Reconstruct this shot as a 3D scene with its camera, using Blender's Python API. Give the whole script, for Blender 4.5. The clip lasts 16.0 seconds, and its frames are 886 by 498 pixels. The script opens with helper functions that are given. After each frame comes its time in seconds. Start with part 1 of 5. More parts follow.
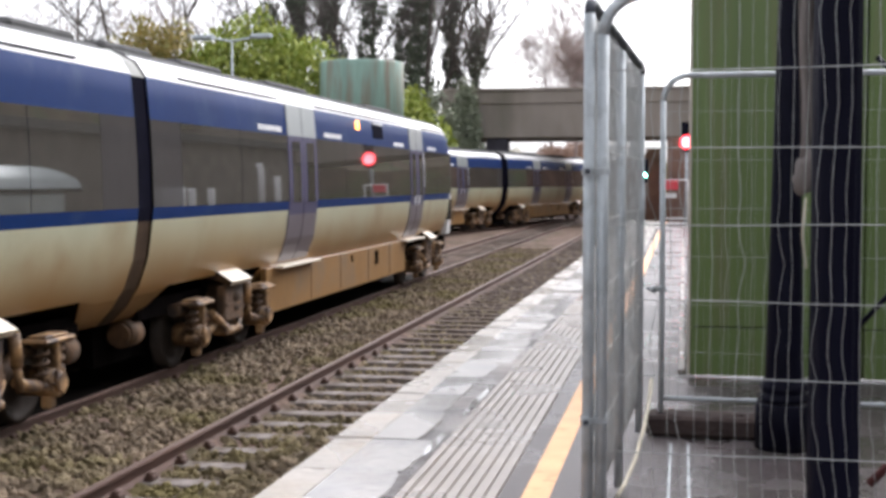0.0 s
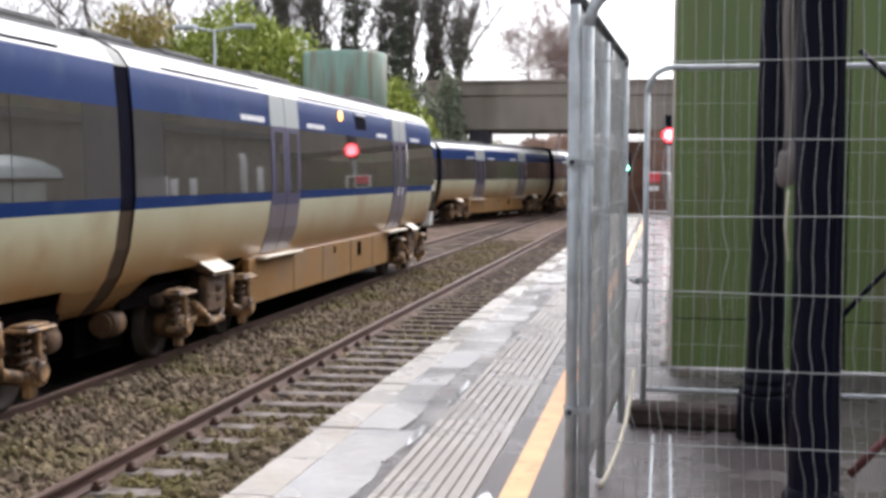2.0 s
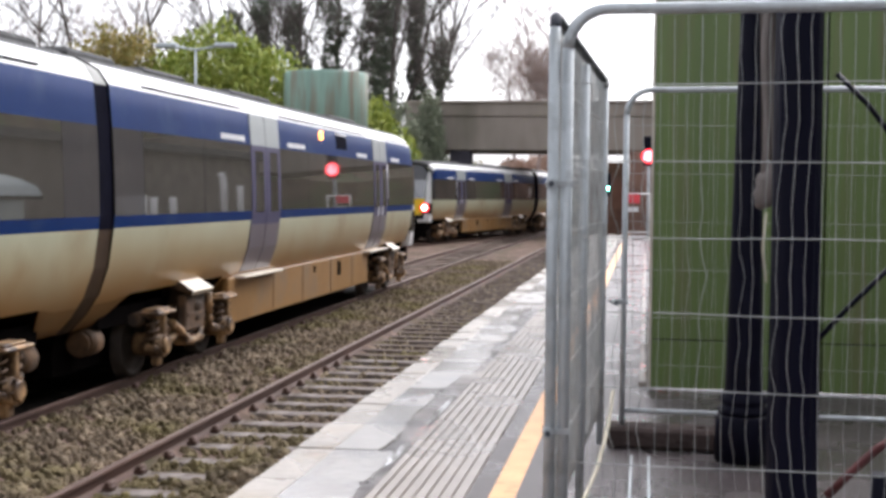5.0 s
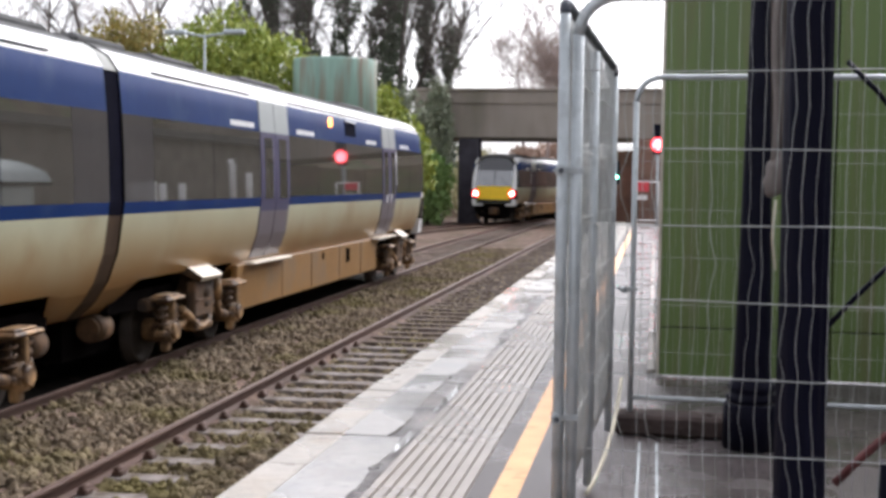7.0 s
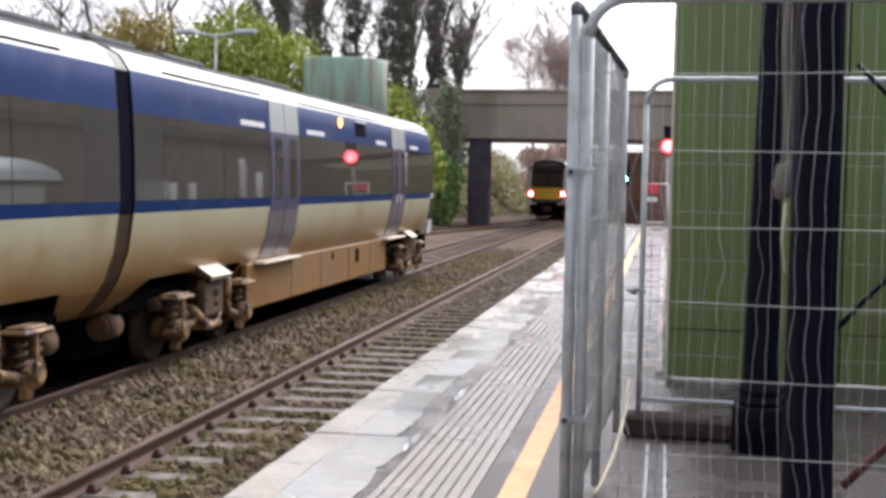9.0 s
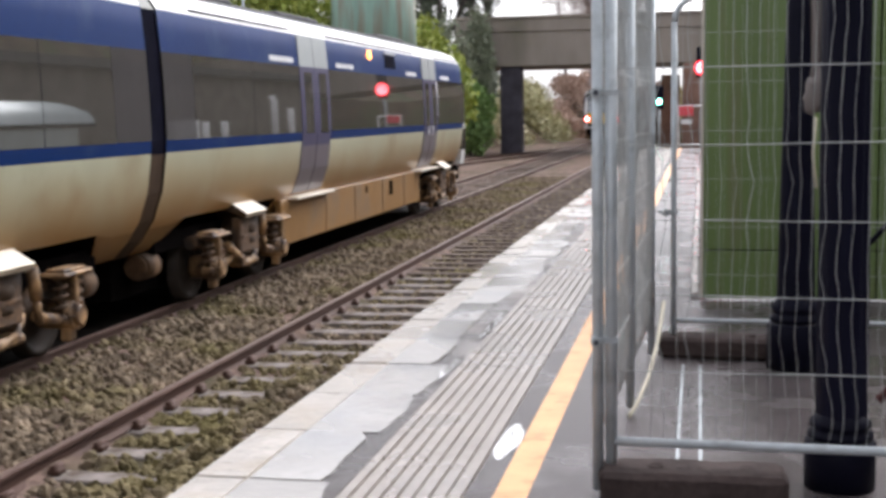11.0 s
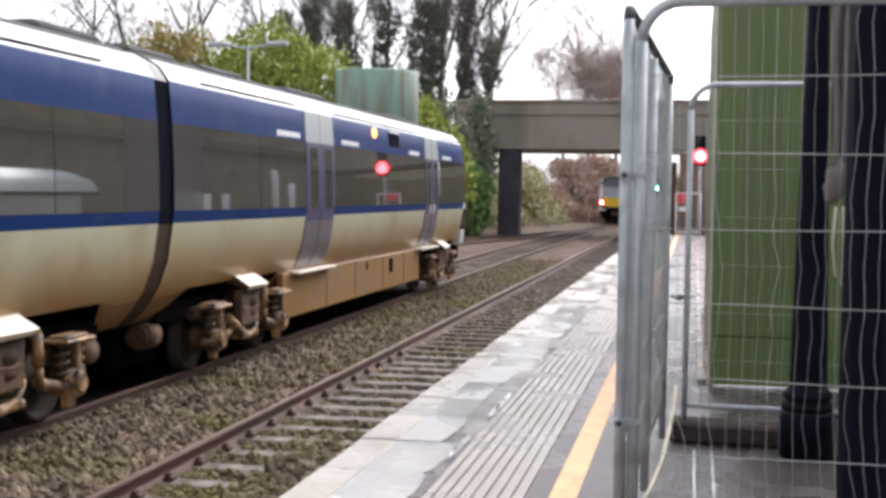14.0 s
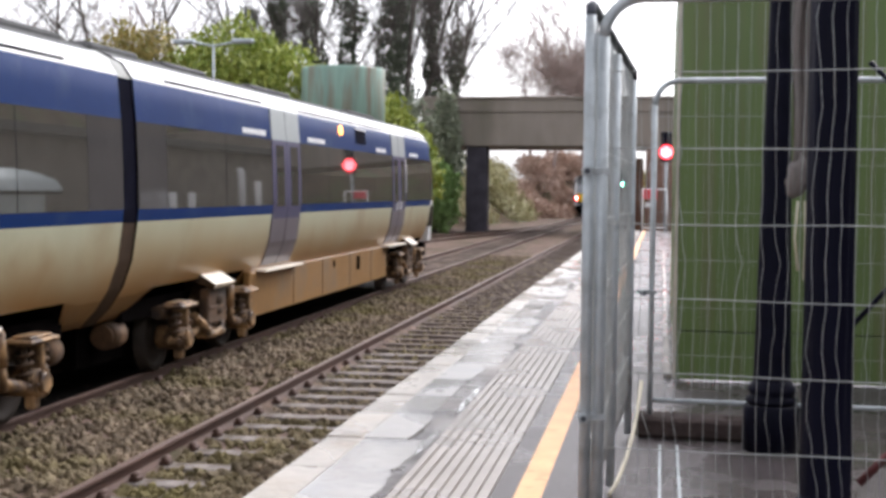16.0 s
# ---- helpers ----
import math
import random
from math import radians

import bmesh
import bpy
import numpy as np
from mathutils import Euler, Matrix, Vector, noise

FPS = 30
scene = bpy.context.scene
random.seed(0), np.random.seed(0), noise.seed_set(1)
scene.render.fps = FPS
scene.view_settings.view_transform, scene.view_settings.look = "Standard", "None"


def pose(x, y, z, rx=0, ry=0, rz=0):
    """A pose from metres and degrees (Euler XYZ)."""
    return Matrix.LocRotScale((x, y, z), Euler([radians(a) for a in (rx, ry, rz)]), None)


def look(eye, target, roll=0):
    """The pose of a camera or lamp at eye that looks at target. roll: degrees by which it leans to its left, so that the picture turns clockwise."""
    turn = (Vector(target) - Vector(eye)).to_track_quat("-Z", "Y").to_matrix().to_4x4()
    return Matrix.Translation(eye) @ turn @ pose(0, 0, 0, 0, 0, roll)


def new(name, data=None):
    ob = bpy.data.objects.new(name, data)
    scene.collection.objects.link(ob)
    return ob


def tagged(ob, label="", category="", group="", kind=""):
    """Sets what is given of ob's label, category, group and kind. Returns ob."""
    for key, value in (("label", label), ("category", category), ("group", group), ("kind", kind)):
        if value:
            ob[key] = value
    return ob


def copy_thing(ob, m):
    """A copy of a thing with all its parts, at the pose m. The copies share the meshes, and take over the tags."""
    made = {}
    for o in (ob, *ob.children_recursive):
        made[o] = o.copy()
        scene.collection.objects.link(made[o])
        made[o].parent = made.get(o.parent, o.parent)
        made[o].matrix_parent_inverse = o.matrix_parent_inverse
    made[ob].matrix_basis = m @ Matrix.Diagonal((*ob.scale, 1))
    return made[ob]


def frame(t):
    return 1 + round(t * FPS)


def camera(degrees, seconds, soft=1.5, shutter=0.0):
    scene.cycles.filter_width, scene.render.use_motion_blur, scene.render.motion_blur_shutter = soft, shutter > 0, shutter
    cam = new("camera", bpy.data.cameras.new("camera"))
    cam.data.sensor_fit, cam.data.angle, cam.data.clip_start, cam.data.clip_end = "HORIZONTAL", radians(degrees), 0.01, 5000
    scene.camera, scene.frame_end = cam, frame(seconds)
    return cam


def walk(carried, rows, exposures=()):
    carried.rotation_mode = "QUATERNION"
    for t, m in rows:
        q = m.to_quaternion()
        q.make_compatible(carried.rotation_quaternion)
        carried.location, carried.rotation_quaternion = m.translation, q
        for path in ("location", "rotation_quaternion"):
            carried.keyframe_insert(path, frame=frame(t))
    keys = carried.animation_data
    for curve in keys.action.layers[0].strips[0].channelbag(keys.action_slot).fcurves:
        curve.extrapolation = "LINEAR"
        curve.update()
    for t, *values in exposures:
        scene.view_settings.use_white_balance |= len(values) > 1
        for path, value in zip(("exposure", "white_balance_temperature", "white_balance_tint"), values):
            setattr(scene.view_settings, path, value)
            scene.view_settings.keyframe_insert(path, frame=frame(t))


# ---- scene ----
cam = camera(39.0, 16.0, soft=3.5, shutter=0.5)
PATH = [
    (0, (1.861, 0.022, 1.428), (1.484, 1.983, 1.321), -0.0),
    (0.5, (1.857, 0.011, 1.428), (1.444, 1.965, 1.317), 0.0),
    (1, (1.855, 0.016, 1.425), (1.428, 1.967, 1.32), 0.2),
    (1.5, (1.854, 0.002, 1.427), (1.457, 1.959, 1.313), 0.4),
    (2, (1.854, 0.014, 1.422), (1.505, 1.98, 1.302), 0.3),
    (2.5, (1.855, 0.019, 1.423), (1.522, 1.988, 1.313), 0.4),
    (3, (1.853, 0.009, 1.427), (1.507, 1.976, 1.314), 0.5),
    (3.5, (1.858, -0.017, 1.427), (1.526, 1.952, 1.306), 0.5),
    (4, (1.86, 0.009, 1.426), (1.551, 1.983, 1.34), 0.4),
    (6.3, (1.854, 0.01, 1.424), (1.511, 1.978, 1.318), 1.1),
    (6.5, (1.855, 0.013, 1.423), (1.51, 1.979, 1.298), 1.1),
    (7, (1.855, -0.003, 1.421), (1.524, 1.966, 1.313), 0.8),
    (7.5, (1.857, -0.001, 1.42), (1.531, 1.968, 1.297), 0.8),
    (8, (1.859, -0.005, 1.422), (1.534, 1.965, 1.306), 0.7),
    (8.2, (1.86, -0.011, 1.419), (1.532, 1.96, 1.311), 0.8),
    (10.3, (1.85, -0.015, 1.426), (1.475, 1.946, 1.316), 1.5),
    (10.5, (1.852, -0.006, 1.426), (1.529, 1.963, 1.293), 3.1),
    (11, (1.887, -0.003, 1.404), (1.486, 1.945, 1.187), -0.9),
    (11.5, (1.874, -0.024, 1.406), (1.415, 1.916, 1.243), -0.3),
    (12, (1.804, -0.063, 1.397), (1.32, 1.874, 1.281), -0.8),
    (12.5, (1.769, -0.043, 1.395), (1.286, 1.895, 1.283), 1.0),
    (13, (1.773, -0.041, 1.393), (1.274, 1.893, 1.289), 0.3),
    (13.5, (1.776, -0.064, 1.391), (1.344, 1.885, 1.273), 0.4),
    (14, (1.774, -0.055, 1.393), (1.382, 1.904, 1.303), 0.9),
    (14.5, (1.779, -0.049, 1.392), (1.4, 1.913, 1.296), 0.6),
    (15, (1.782, -0.06, 1.391), (1.414, 1.903, 1.287), 0.4),
    (15.5, (1.78, -0.051, 1.392), (1.437, 1.918, 1.304), 0.5),
    (16, (1.788, -0.041, 1.391), (1.446, 1.928, 1.297), 0.6),
]
walk(cam, [(t, look(eye, target, roll)) for t, eye, target, roll in PATH],
     exposures=((0.0, 0.84), (10.8, 0.81), (11.5, 0.86), (12.0, 0.96), (13.0, 0.98), (13.6, 0.90), (14.5, 0.84), (16.0, 0.82)))

# ---- world, sun, exposure ----
world = bpy.data.worlds.new("overcast_sky")
scene.world = world
world.use_nodes = True
wn = world.node_tree
wn.nodes.clear()
sky = wn.nodes.new("ShaderNodeTexSky")
sky.sky_type, sky.sun_disc = "NISHITA", False
sky.sun_elevation, sky.sun_rotation = radians(48), radians(25)
sky.air_density, sky.dust_density = 1.0, 4.0
hsv = wn.nodes.new("ShaderNodeHueSaturation")
hsv.inputs["Saturation"].default_value = 0.12
bg = wn.nodes.new("ShaderNodeBackground")
bg.inputs["Strength"].default_value = 0.22
wo = wn.nodes.new("ShaderNodeOutputWorld")
wn.links.new(sky.outputs[0], hsv.inputs["Color"])
wn.links.new(hsv.outputs[0], bg.inputs["Color"])
wn.links.new(bg.outputs[0], wo.inputs["Surface"])
sun = new("sun", bpy.data.lights.new("sun", "SUN"))
sun.data.energy, sun.data.angle, sun.data.color = 0.5, radians(40), (1.0, 0.97, 0.93)
sun.matrix_basis = look((0, 0, 0), (-0.283, -0.606, -0.743))
scene.view_settings.use_white_balance = True
scene.view_settings.white_balance_temperature, scene.view_settings.white_balance_tint = 6290, 14


# ---- materials ----
def material(name, colour, rough=0.6, metal=0.0, vary=0.15, scale=4.0, bump=0.0, bump_scale=40.0, dirt=None, dirt_amount=0.0,
             dirt_scale=1.5, stretch=(1, 1, 1), emit=None, emit_strength=0.0, wet=0.0, spec=0.5, per_piece=0.0):
    m = bpy.data.materials.new(name)
    m.use_nodes = True
    nt = m.node_tree
    b = nt.nodes["Principled BSDF"]
    b.inputs["Roughness"].default_value, b.inputs["Metallic"].default_value = rough, metal
    b.inputs["Specular IOR Level"].default_value = spec
    tc = nt.nodes.new("ShaderNodeTexCoord")
    mp = nt.nodes.new("ShaderNodeMapping")
    mp.inputs["Scale"].default_value = stretch
    nt.links.new(tc.outputs["Object"], mp.inputs["Vector"])

    if name.startswith("coping"):
        own, spread = nt.nodes.new("ShaderNodeObjectInfo"), nt.nodes.new("ShaderNodeMath")
        spread.operation = "MULTIPLY"
        spread.inputs[1].default_value = 40.0
        nt.links.new(own.outputs["Random"], spread.inputs[0])
        nt.links.new(spread.outputs[0], mp.inputs["Location"])

    def noise_tex(sc, detail=5.0):
        n = nt.nodes.new("ShaderNodeTexNoise")
        n.inputs["Scale"].default_value, n.inputs["Detail"].default_value = sc, detail
        nt.links.new(mp.outputs[0], n.inputs["Vector"])
        return n

    def ramp(src, lo, hi):
        r = nt.nodes.new("ShaderNodeMapRange")
        r.inputs["From Min"].default_value, r.inputs["From Max"].default_value = lo, hi
        nt.links.new(src, r.inputs["Value"])
        return r.outputs[0]

    def mix(fac, a, c):
        x = nt.nodes.new("ShaderNodeMix")
        x.data_type = "RGBA"
        if isinstance(fac, float):
            x.inputs[0].default_value = fac
        else:
            nt.links.new(fac, x.inputs[0])
        for sock, v in ((x.inputs[6], a), (x.inputs[7], c)):
            if isinstance(v, tuple):
                sock.default_value = (*v, 1)
            else:
                nt.links.new(v, sock)
        return x.outputs[2]

    lo = tuple(max(0.0, c * (1 - vary)) for c in colour)
    hi = tuple(min(1.0, c * (1 + vary)) for c in colour)
    n1 = noise_tex(scale)
    col = mix(ramp(n1.outputs[0], 0.3, 0.7), lo, hi)
    n2 = noise_tex(scale * 7.3)
    col = mix(ramp(n2.outputs[0], 0.45, 0.75), col, mix(0.5, col, lo))
    if per_piece:
        oi = nt.nodes.new("ShaderNodeObjectInfo")
        col = mix(ramp(oi.outputs["Random"], 0.0, 1.0 / per_piece), col, tuple(c * 0.45 for c in colour))
    if dirt:
        n3 = noise_tex(dirt_scale, 7.0)
        col = mix(ramp(n3.outputs[0], 0.62 - 0.3 * dirt_amount, 0.78 - 0.2 * dirt_amount), col, dirt)
    nt.links.new(col, b.inputs["Base Color"])
    if wet:
        n4 = noise_tex(1.1, 4.0)
        w = ramp(n4.outputs[0], 0.5 - 0.12 * wet, 0.58)
        r = nt.nodes.new("ShaderNodeMapRange")
        r.inputs["To Min"].default_value, r.inputs["To Max"].default_value = rough, 0.07
        nt.links.new(w, r.inputs["Value"])
        nt.links.new(r.outputs[0], b.inputs["Roughness"])
    if bump:
        nb = noise_tex(bump_scale, 6.0)
        bn = nt.nodes.new("ShaderNodeBump")
        bn.inputs["Strength"].default_value, bn.inputs["Distance"].default_value = bump, 0.02
        nt.links.new(nb.outputs[0], bn.inputs["Height"])
        nt.links.new(bn.outputs[0], b.inputs["Normal"])
    if emit:
        b.inputs["Emission Color"].default_value = (*emit, 1)
        b.inputs["Emission Strength"].default_value = emit_strength
    return m


M_GROUND = material("earth", (0.085, 0.062, 0.042), 0.95, spec=0.05, vary=0.4, scale=0.6, bump=0.6, bump_scale=6, dirt=(0.05, 0.07, 0.025), dirt_amount=0.5, dirt_scale=0.3)
M_BALLAST = material("ballast_bed", (0.15, 0.104, 0.086), 0.95, spec=0.08, vary=0.5, scale=9, bump=1.0, bump_scale=22, dirt=(0.06, 0.055, 0.03), dirt_amount=0.55, dirt_scale=0.8)
M_STONE = material("ballast_stone", (0.180, 0.140, 0.100), 0.9, spec=0.12, vary=0.5, scale=3, dirt=(0.140, 0.118, 0.052), dirt_amount=0.5, dirt_scale=0.7)
nt = M_STONE.node_tree
isl, mul = nt.nodes.new("ShaderNodeNewGeometry"), nt.nodes.new("ShaderNodeMix")
mul.data_type, mul.blend_type = "RGBA", "MULTIPLY"
vr = nt.nodes.new("ShaderNodeMapRange")
vr.inputs["To Min"].default_value, vr.inputs["To Max"].default_value = 0.72, 1.28
mul.inputs[0].default_value = 1.0
pb = nt.nodes["Principled BSDF"]
base = pb.inputs["Base Color"].links[0].from_socket
nt.links.new(isl.outputs["Random Per Island"], vr.inputs["Value"])
nt.links.new(base, mul.inputs[6])
nt.links.new(vr.outputs[0], mul.inputs[7])
nt.links.new(mul.outputs[2], pb.inputs["Base Color"])
M_SLEEPER = material("concrete_sleeper", (0.235, 0.205, 0.19), 0.85, spec=0.15, vary=0.3, scale=3, bump=0.3, dirt=(0.085, 0.065, 0.05), dirt_amount=0.6, dirt_scale=4)
M_OLDSLEEPER = material("mud_stained_sleeper", (0.125, 0.10, 0.088), 0.9, spec=0.08, vary=0.3, scale=3, dirt=(0.085, 0.065, 0.05), dirt_amount=0.6, dirt_scale=4)
M_RAIL = material("rusty_rail", (0.075, 0.037, 0.026), 0.75, 0.1, vary=0.3, scale=3, stretch=(1, 0.15, 1))
M_RAILTOP = material("rail_head", (0.135, 0.085, 0.068), 0.42, 0.5, vary=0.15, scale=2, stretch=(1, 0.1, 1))
M_COPING = material("coping_stone", (0.315, 0.295, 0.272), 0.34, spec=0.9, vary=0.2, scale=2.2, bump=0.2, bump_scale=18, dirt=(0.22, 0.215, 0.21), dirt_amount=0.5, dirt_scale=1.6, wet=0.5, per_piece=0.3)
M_NOSING = material("coping_nosing", (0.315, 0.28, 0.238), 0.33, spec=0.8, vary=0.25, scale=2.2, bump=0.3, bump_scale=20, dirt=(0.30, 0.25, 0.19), dirt_amount=0.35, dirt_scale=3, wet=0.4)
M_TACTILE = material("tactile_paving", (0.262, 0.228, 0.200), 0.42, vary=0.14, scale=2.5, bump=0.2, dirt=(0.20, 0.172, 0.15), dirt_amount=0.35, dirt_scale=1.2, wet=0.1)
M_ASPHALT = material("wet_asphalt", (0.086, 0.073, 0.074), 0.42, spec=0.22, vary=0.25, scale=1.4, bump=0.25, bump_scale=90, dirt=(0.07, 0.06, 0.057), dirt_amount=0.4, dirt_scale=0.9, wet=0.35)
# the pale patches are sky glints on wet mortar, put into the colour
M_SCREED = material("old_screed", (0.065, 0.056, 0.054), 0.6, spec=0.3, vary=0.35, scale=2.0, bump=0.3, bump_scale=60, dirt=(0.34, 0.31, 0.29), dirt_amount=0.45, dirt_scale=0.8, wet=0.3)
M_YELLOW = material("yellow_line_paint", (0.82, 0.42, 0.19), 0.5, spec=0.3, vary=0.14, scale=5, dirt=(0.36, 0.20, 0.09), dirt_amount=0.25, dirt_scale=6)
M_WALLFACE = material("platform_wall", (0.09, 0.075, 0.06), 0.9, vary=0.3, scale=2, bump=0.5, bump_scale=12)
M_GALV = material("galvanised_steel", (0.46, 0.50, 0.52), 0.45, 0.25, vary=0.15, scale=6, dirt=(0.25, 0.26, 0.26), dirt_amount=0.3, dirt_scale=8)
M_WIRE = material("galvanised_wire", (0.44, 0.46, 0.45), 0.4, 0.3, vary=0.2, scale=12)
M_GREEN = material("green_hoarding_paint", (0.112, 0.168, 0.048), 0.42, vary=0.2, scale=1.0, stretch=(3.0, 3.0, 0.25), dirt=(0.12, 0.115, 0.05), dirt_amount=0.35, dirt_scale=2.0, bump=0.1, bump_scale=8)
M_PALE = material("pale_edge_timber", (0.55, 0.50, 0.42), 0.6, vary=0.2, scale=5)
M_BLACKIRON = material("black_painted_iron", (0.006, 0.006, 0.014), 0.5, spec=0.08, vary=0.3, scale=6, bump=0.1, bump_scale=30)
M_BLACKWRAP = material("black_plastic_wrap", (0.006, 0.006, 0.016), 0.55, vary=0.3, scale=3, spec=0.09, bump=0.8, bump_scale=7, stretch=(3, 3, 0.25))
M_GREYWRAP = material("grey_cloth_wrap", (0.16, 0.14, 0.13), 0.7, vary=0.3, scale=7, stretch=(3, 3, 0.5), bump=0.5, bump_scale=15)
M_RUBBER = material("rubber_foot", (0.05, 0.036, 0.033), 0.85, spec=0.2, vary=0.4, scale=6, bump=0.6, bump_scale=30)
M_HOSE = material("pale_hose", (0.55, 0.50, 0.38), 0.5, vary=0.1)
M_GREYBODY = material("train_grey_paint", (0.46, 0.48, 0.35), 0.32, vary=0.06, scale=1.0, dirt=(0.33, 0.29, 0.19), dirt_amount=0.25, dirt_scale=0.8)
def add_dust(m, z0, z1, colour):
    """Brake dust that thins out upwards from z0 to z1, with a ragged upper edge."""
    nt = m.node_tree
    b = nt.nodes["Principled BSDF"]
    src = b.inputs["Base Color"].links[0].from_socket
    tc = nt.nodes.new("ShaderNodeTexCoord")
    sp = nt.nodes.new("ShaderNodeSeparateXYZ")
    nz = nt.nodes.new("ShaderNodeTexNoise")
    nz.inputs["Scale"].default_value = 0.9
    ad = nt.nodes.new("ShaderNodeMath")
    ad.operation = "MULTIPLY_ADD"
    ad.inputs[1].default_value, = (0.5,)
    mr = nt.nodes.new("ShaderNodeMapRange")
    mr.interpolation_type = "SMOOTHSTEP"
    mr.inputs["From Min"].default_value, mr.inputs["From Max"].default_value = z0 + 0.25, z1 + 0.25
    mr.inputs["To Min"].default_value, mr.inputs["To Max"].default_value = 1.0, 0.0
    mx = nt.nodes.new("ShaderNodeMix")
    mx.data_type = "RGBA"
    mx.inputs[7].default_value = (*colour, 1)
    nt.links.new(tc.outputs["Object"], sp.inputs[0])
    nt.links.new(tc.outputs["Object"], nz.inputs["Vector"])
    nt.links.new(nz.outputs[0], ad.inputs[0])
    nt.links.new(sp.outputs[2], ad.inputs[2])
    nt.links.new(ad.outputs[0], mr.inputs["Value"])
    nt.links.new(mr.outputs[0], mx.inputs[0])
    nt.links.new(src, mx.inputs[6])
    nt.links.new(mx.outputs[2], b.inputs["Base Color"])


add_dust(M_GREYBODY, 0.85, 2.25, (0.29, 0.138, 0.030))
M_DIRTY = material("train_brake_dust", (0.245, 0.128, 0.038), 0.5, vary=0.2, scale=1.2, dirt=(0.19, 0.125, 0.07), dirt_amount=0.35, dirt_scale=1.2)
M_BLUE = material("train_blue_paint", (0.005, 0.026, 0.115), 0.45, spec=0.07, vary=0.08, scale=0.8, dirt=(0.022, 0.048, 0.13), dirt_amount=0.3)
M_ROOF = material("train_roof_white", (0.66, 0.66, 0.66), 0.35, vary=0.06, scale=0.9, dirt=(0.42, 0.40, 0.39), dirt_amount=0.25, dirt_scale=1.5)
M_ROOFGREY = material("train_roof_grey", (0.10, 0.10, 0.10), 0.9, vary=0.2, spec=0.1)
M_SCREEN = material("cab_windscreen", (0.03, 0.034, 0.038), 0.06, vary=0.1, scale=1, spec=1.0)
M_SCREEN.node_tree.nodes["Principled BSDF"].inputs["IOR"].default_value = 2.1
# near-black ballast and sleepers: the shade below the standing train put into the colour
M_TRAINSHADE = material("train_shade_black", (0.010, 0.008, 0.007), 0.95, spec=0.1, vary=0.4, scale=8, bump=0.8, bump_scale=22)
M_GLASS = material("train_dark_glass", (0.062, 0.058, 0.051), 0.025, vary=0.1, scale=1, spec=0.85)
M_GLASS.node_tree.nodes["Principled BSDF"].inputs["IOR"].default_value = 1.95
M_DOORBLUE = material("train_door_purple", (0.06, 0.055, 0.11), 0.42, spec=0.3, vary=0.08, scale=1.5)
M_DOORGREY = material("train_door_grey", (0.32, 0.345, 0.345), 0.35, vary=0.05)
M_DOORLOW = material("train_door_taupe", (0.135, 0.115, 0.13), 0.4, vary=0.1, scale=2)
# dark steel: the backlit look of a fence top rail put into its colour
M_DARKTUBE = material("shade_dark_steel", (0.045, 0.05, 0.065), 0.6, 0.2, vary=0.3, scale=8)
M_STRAPRED = material("dark_red_strap", (0.10, 0.018, 0.018), 0.6, vary=0.4, scale=6)
M_GANGTOP = material("grey_gangway_top", (0.22, 0.225, 0.21), 0.6, vary=0.2, scale=4)
M_CABBLACK = material("cab_black_gloss", (0.022, 0.022, 0.026), 0.2, vary=0.1, scale=1, spec=1.0)
M_BELLOWS = material("black_gangway_rubber", (0.005, 0.005, 0.012), 0.95, spec=0.03, vary=0.3, scale=3)
M_BOGIE = material("dusty_bogie_steel", (0.115, 0.060, 0.026), 0.75, vary=0.5, scale=5, bump=0.3, dirt=(0.03, 0.02, 0.015), dirt_amount=0.6, dirt_scale=3)
M_BOGIEPALE = material("dusty_bogie_pale", (0.33, 0.195, 0.090), 0.6, vary=0.45, scale=7, dirt=(0.05, 0.026, 0.014), dirt_amount=0.75, dirt_scale=5)
M_PLATE = material("pale_cover_plate", (0.68, 0.60, 0.49), 0.35, vary=0.08, scale=3)
# black without sheen: painted shade under the cars, also plain black parts
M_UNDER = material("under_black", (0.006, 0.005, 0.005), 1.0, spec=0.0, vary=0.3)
M_WHEEL = material("wheel_steel", (0.035, 0.028, 0.024), 0.7, 0.0, vary=0.3, spec=0.08)
M_WHITE = material("white_marking", (0.75, 0.75, 0.75), 0.5, vary=0.05)
M_CABYELLOW = material("cab_yellow", (0.92, 0.62, 0.03), 0.4, vary=0.06)
M_ORANGELAMP = material("orange_lamp", (0.9, 0.45, 0.1), 0.3, emit=(1.0, 0.40, 0.09), emit_strength=3.2)
M_REDLAMP = material("red_lamp", (0.9, 0.05, 0.05), 0.3, emit=(1.0, 0.13, 0.15), emit_strength=7.0)
# the two rim colours glow to draw the halo of glare round a lamp
M_REDGLOW = material("red_halo_rim", (0.7, 0.02, 0.03), 0.3, emit=(1.0, 0.015, 0.04), emit_strength=0.9)
M_GREENGLOW = material("green_halo_rim", (0.02, 0.4, 0.25), 0.3, emit=(0.03, 0.8, 0.4), emit_strength=0.5)
M_BAND = material("train_grey_band", (0.065, 0.061, 0.061), 0.07, vary=0.08, scale=1.0)
M_LOWGAP = material("dirty_gangway_skirt", (0.05, 0.030, 0.017), 0.7, spec=0.15, vary=0.3, scale=2)
M_TAILLAMP = material("tail_lamp", (0.9, 0.05, 0.05), 0.3, emit=(1.0, 0.28, 0.22), emit_strength=12.0)
M_GREENLAMP = material("green_lamp", (0.1, 0.9, 0.6), 0.3, emit=(0.25, 1.0, 0.7), emit_strength=18.0)
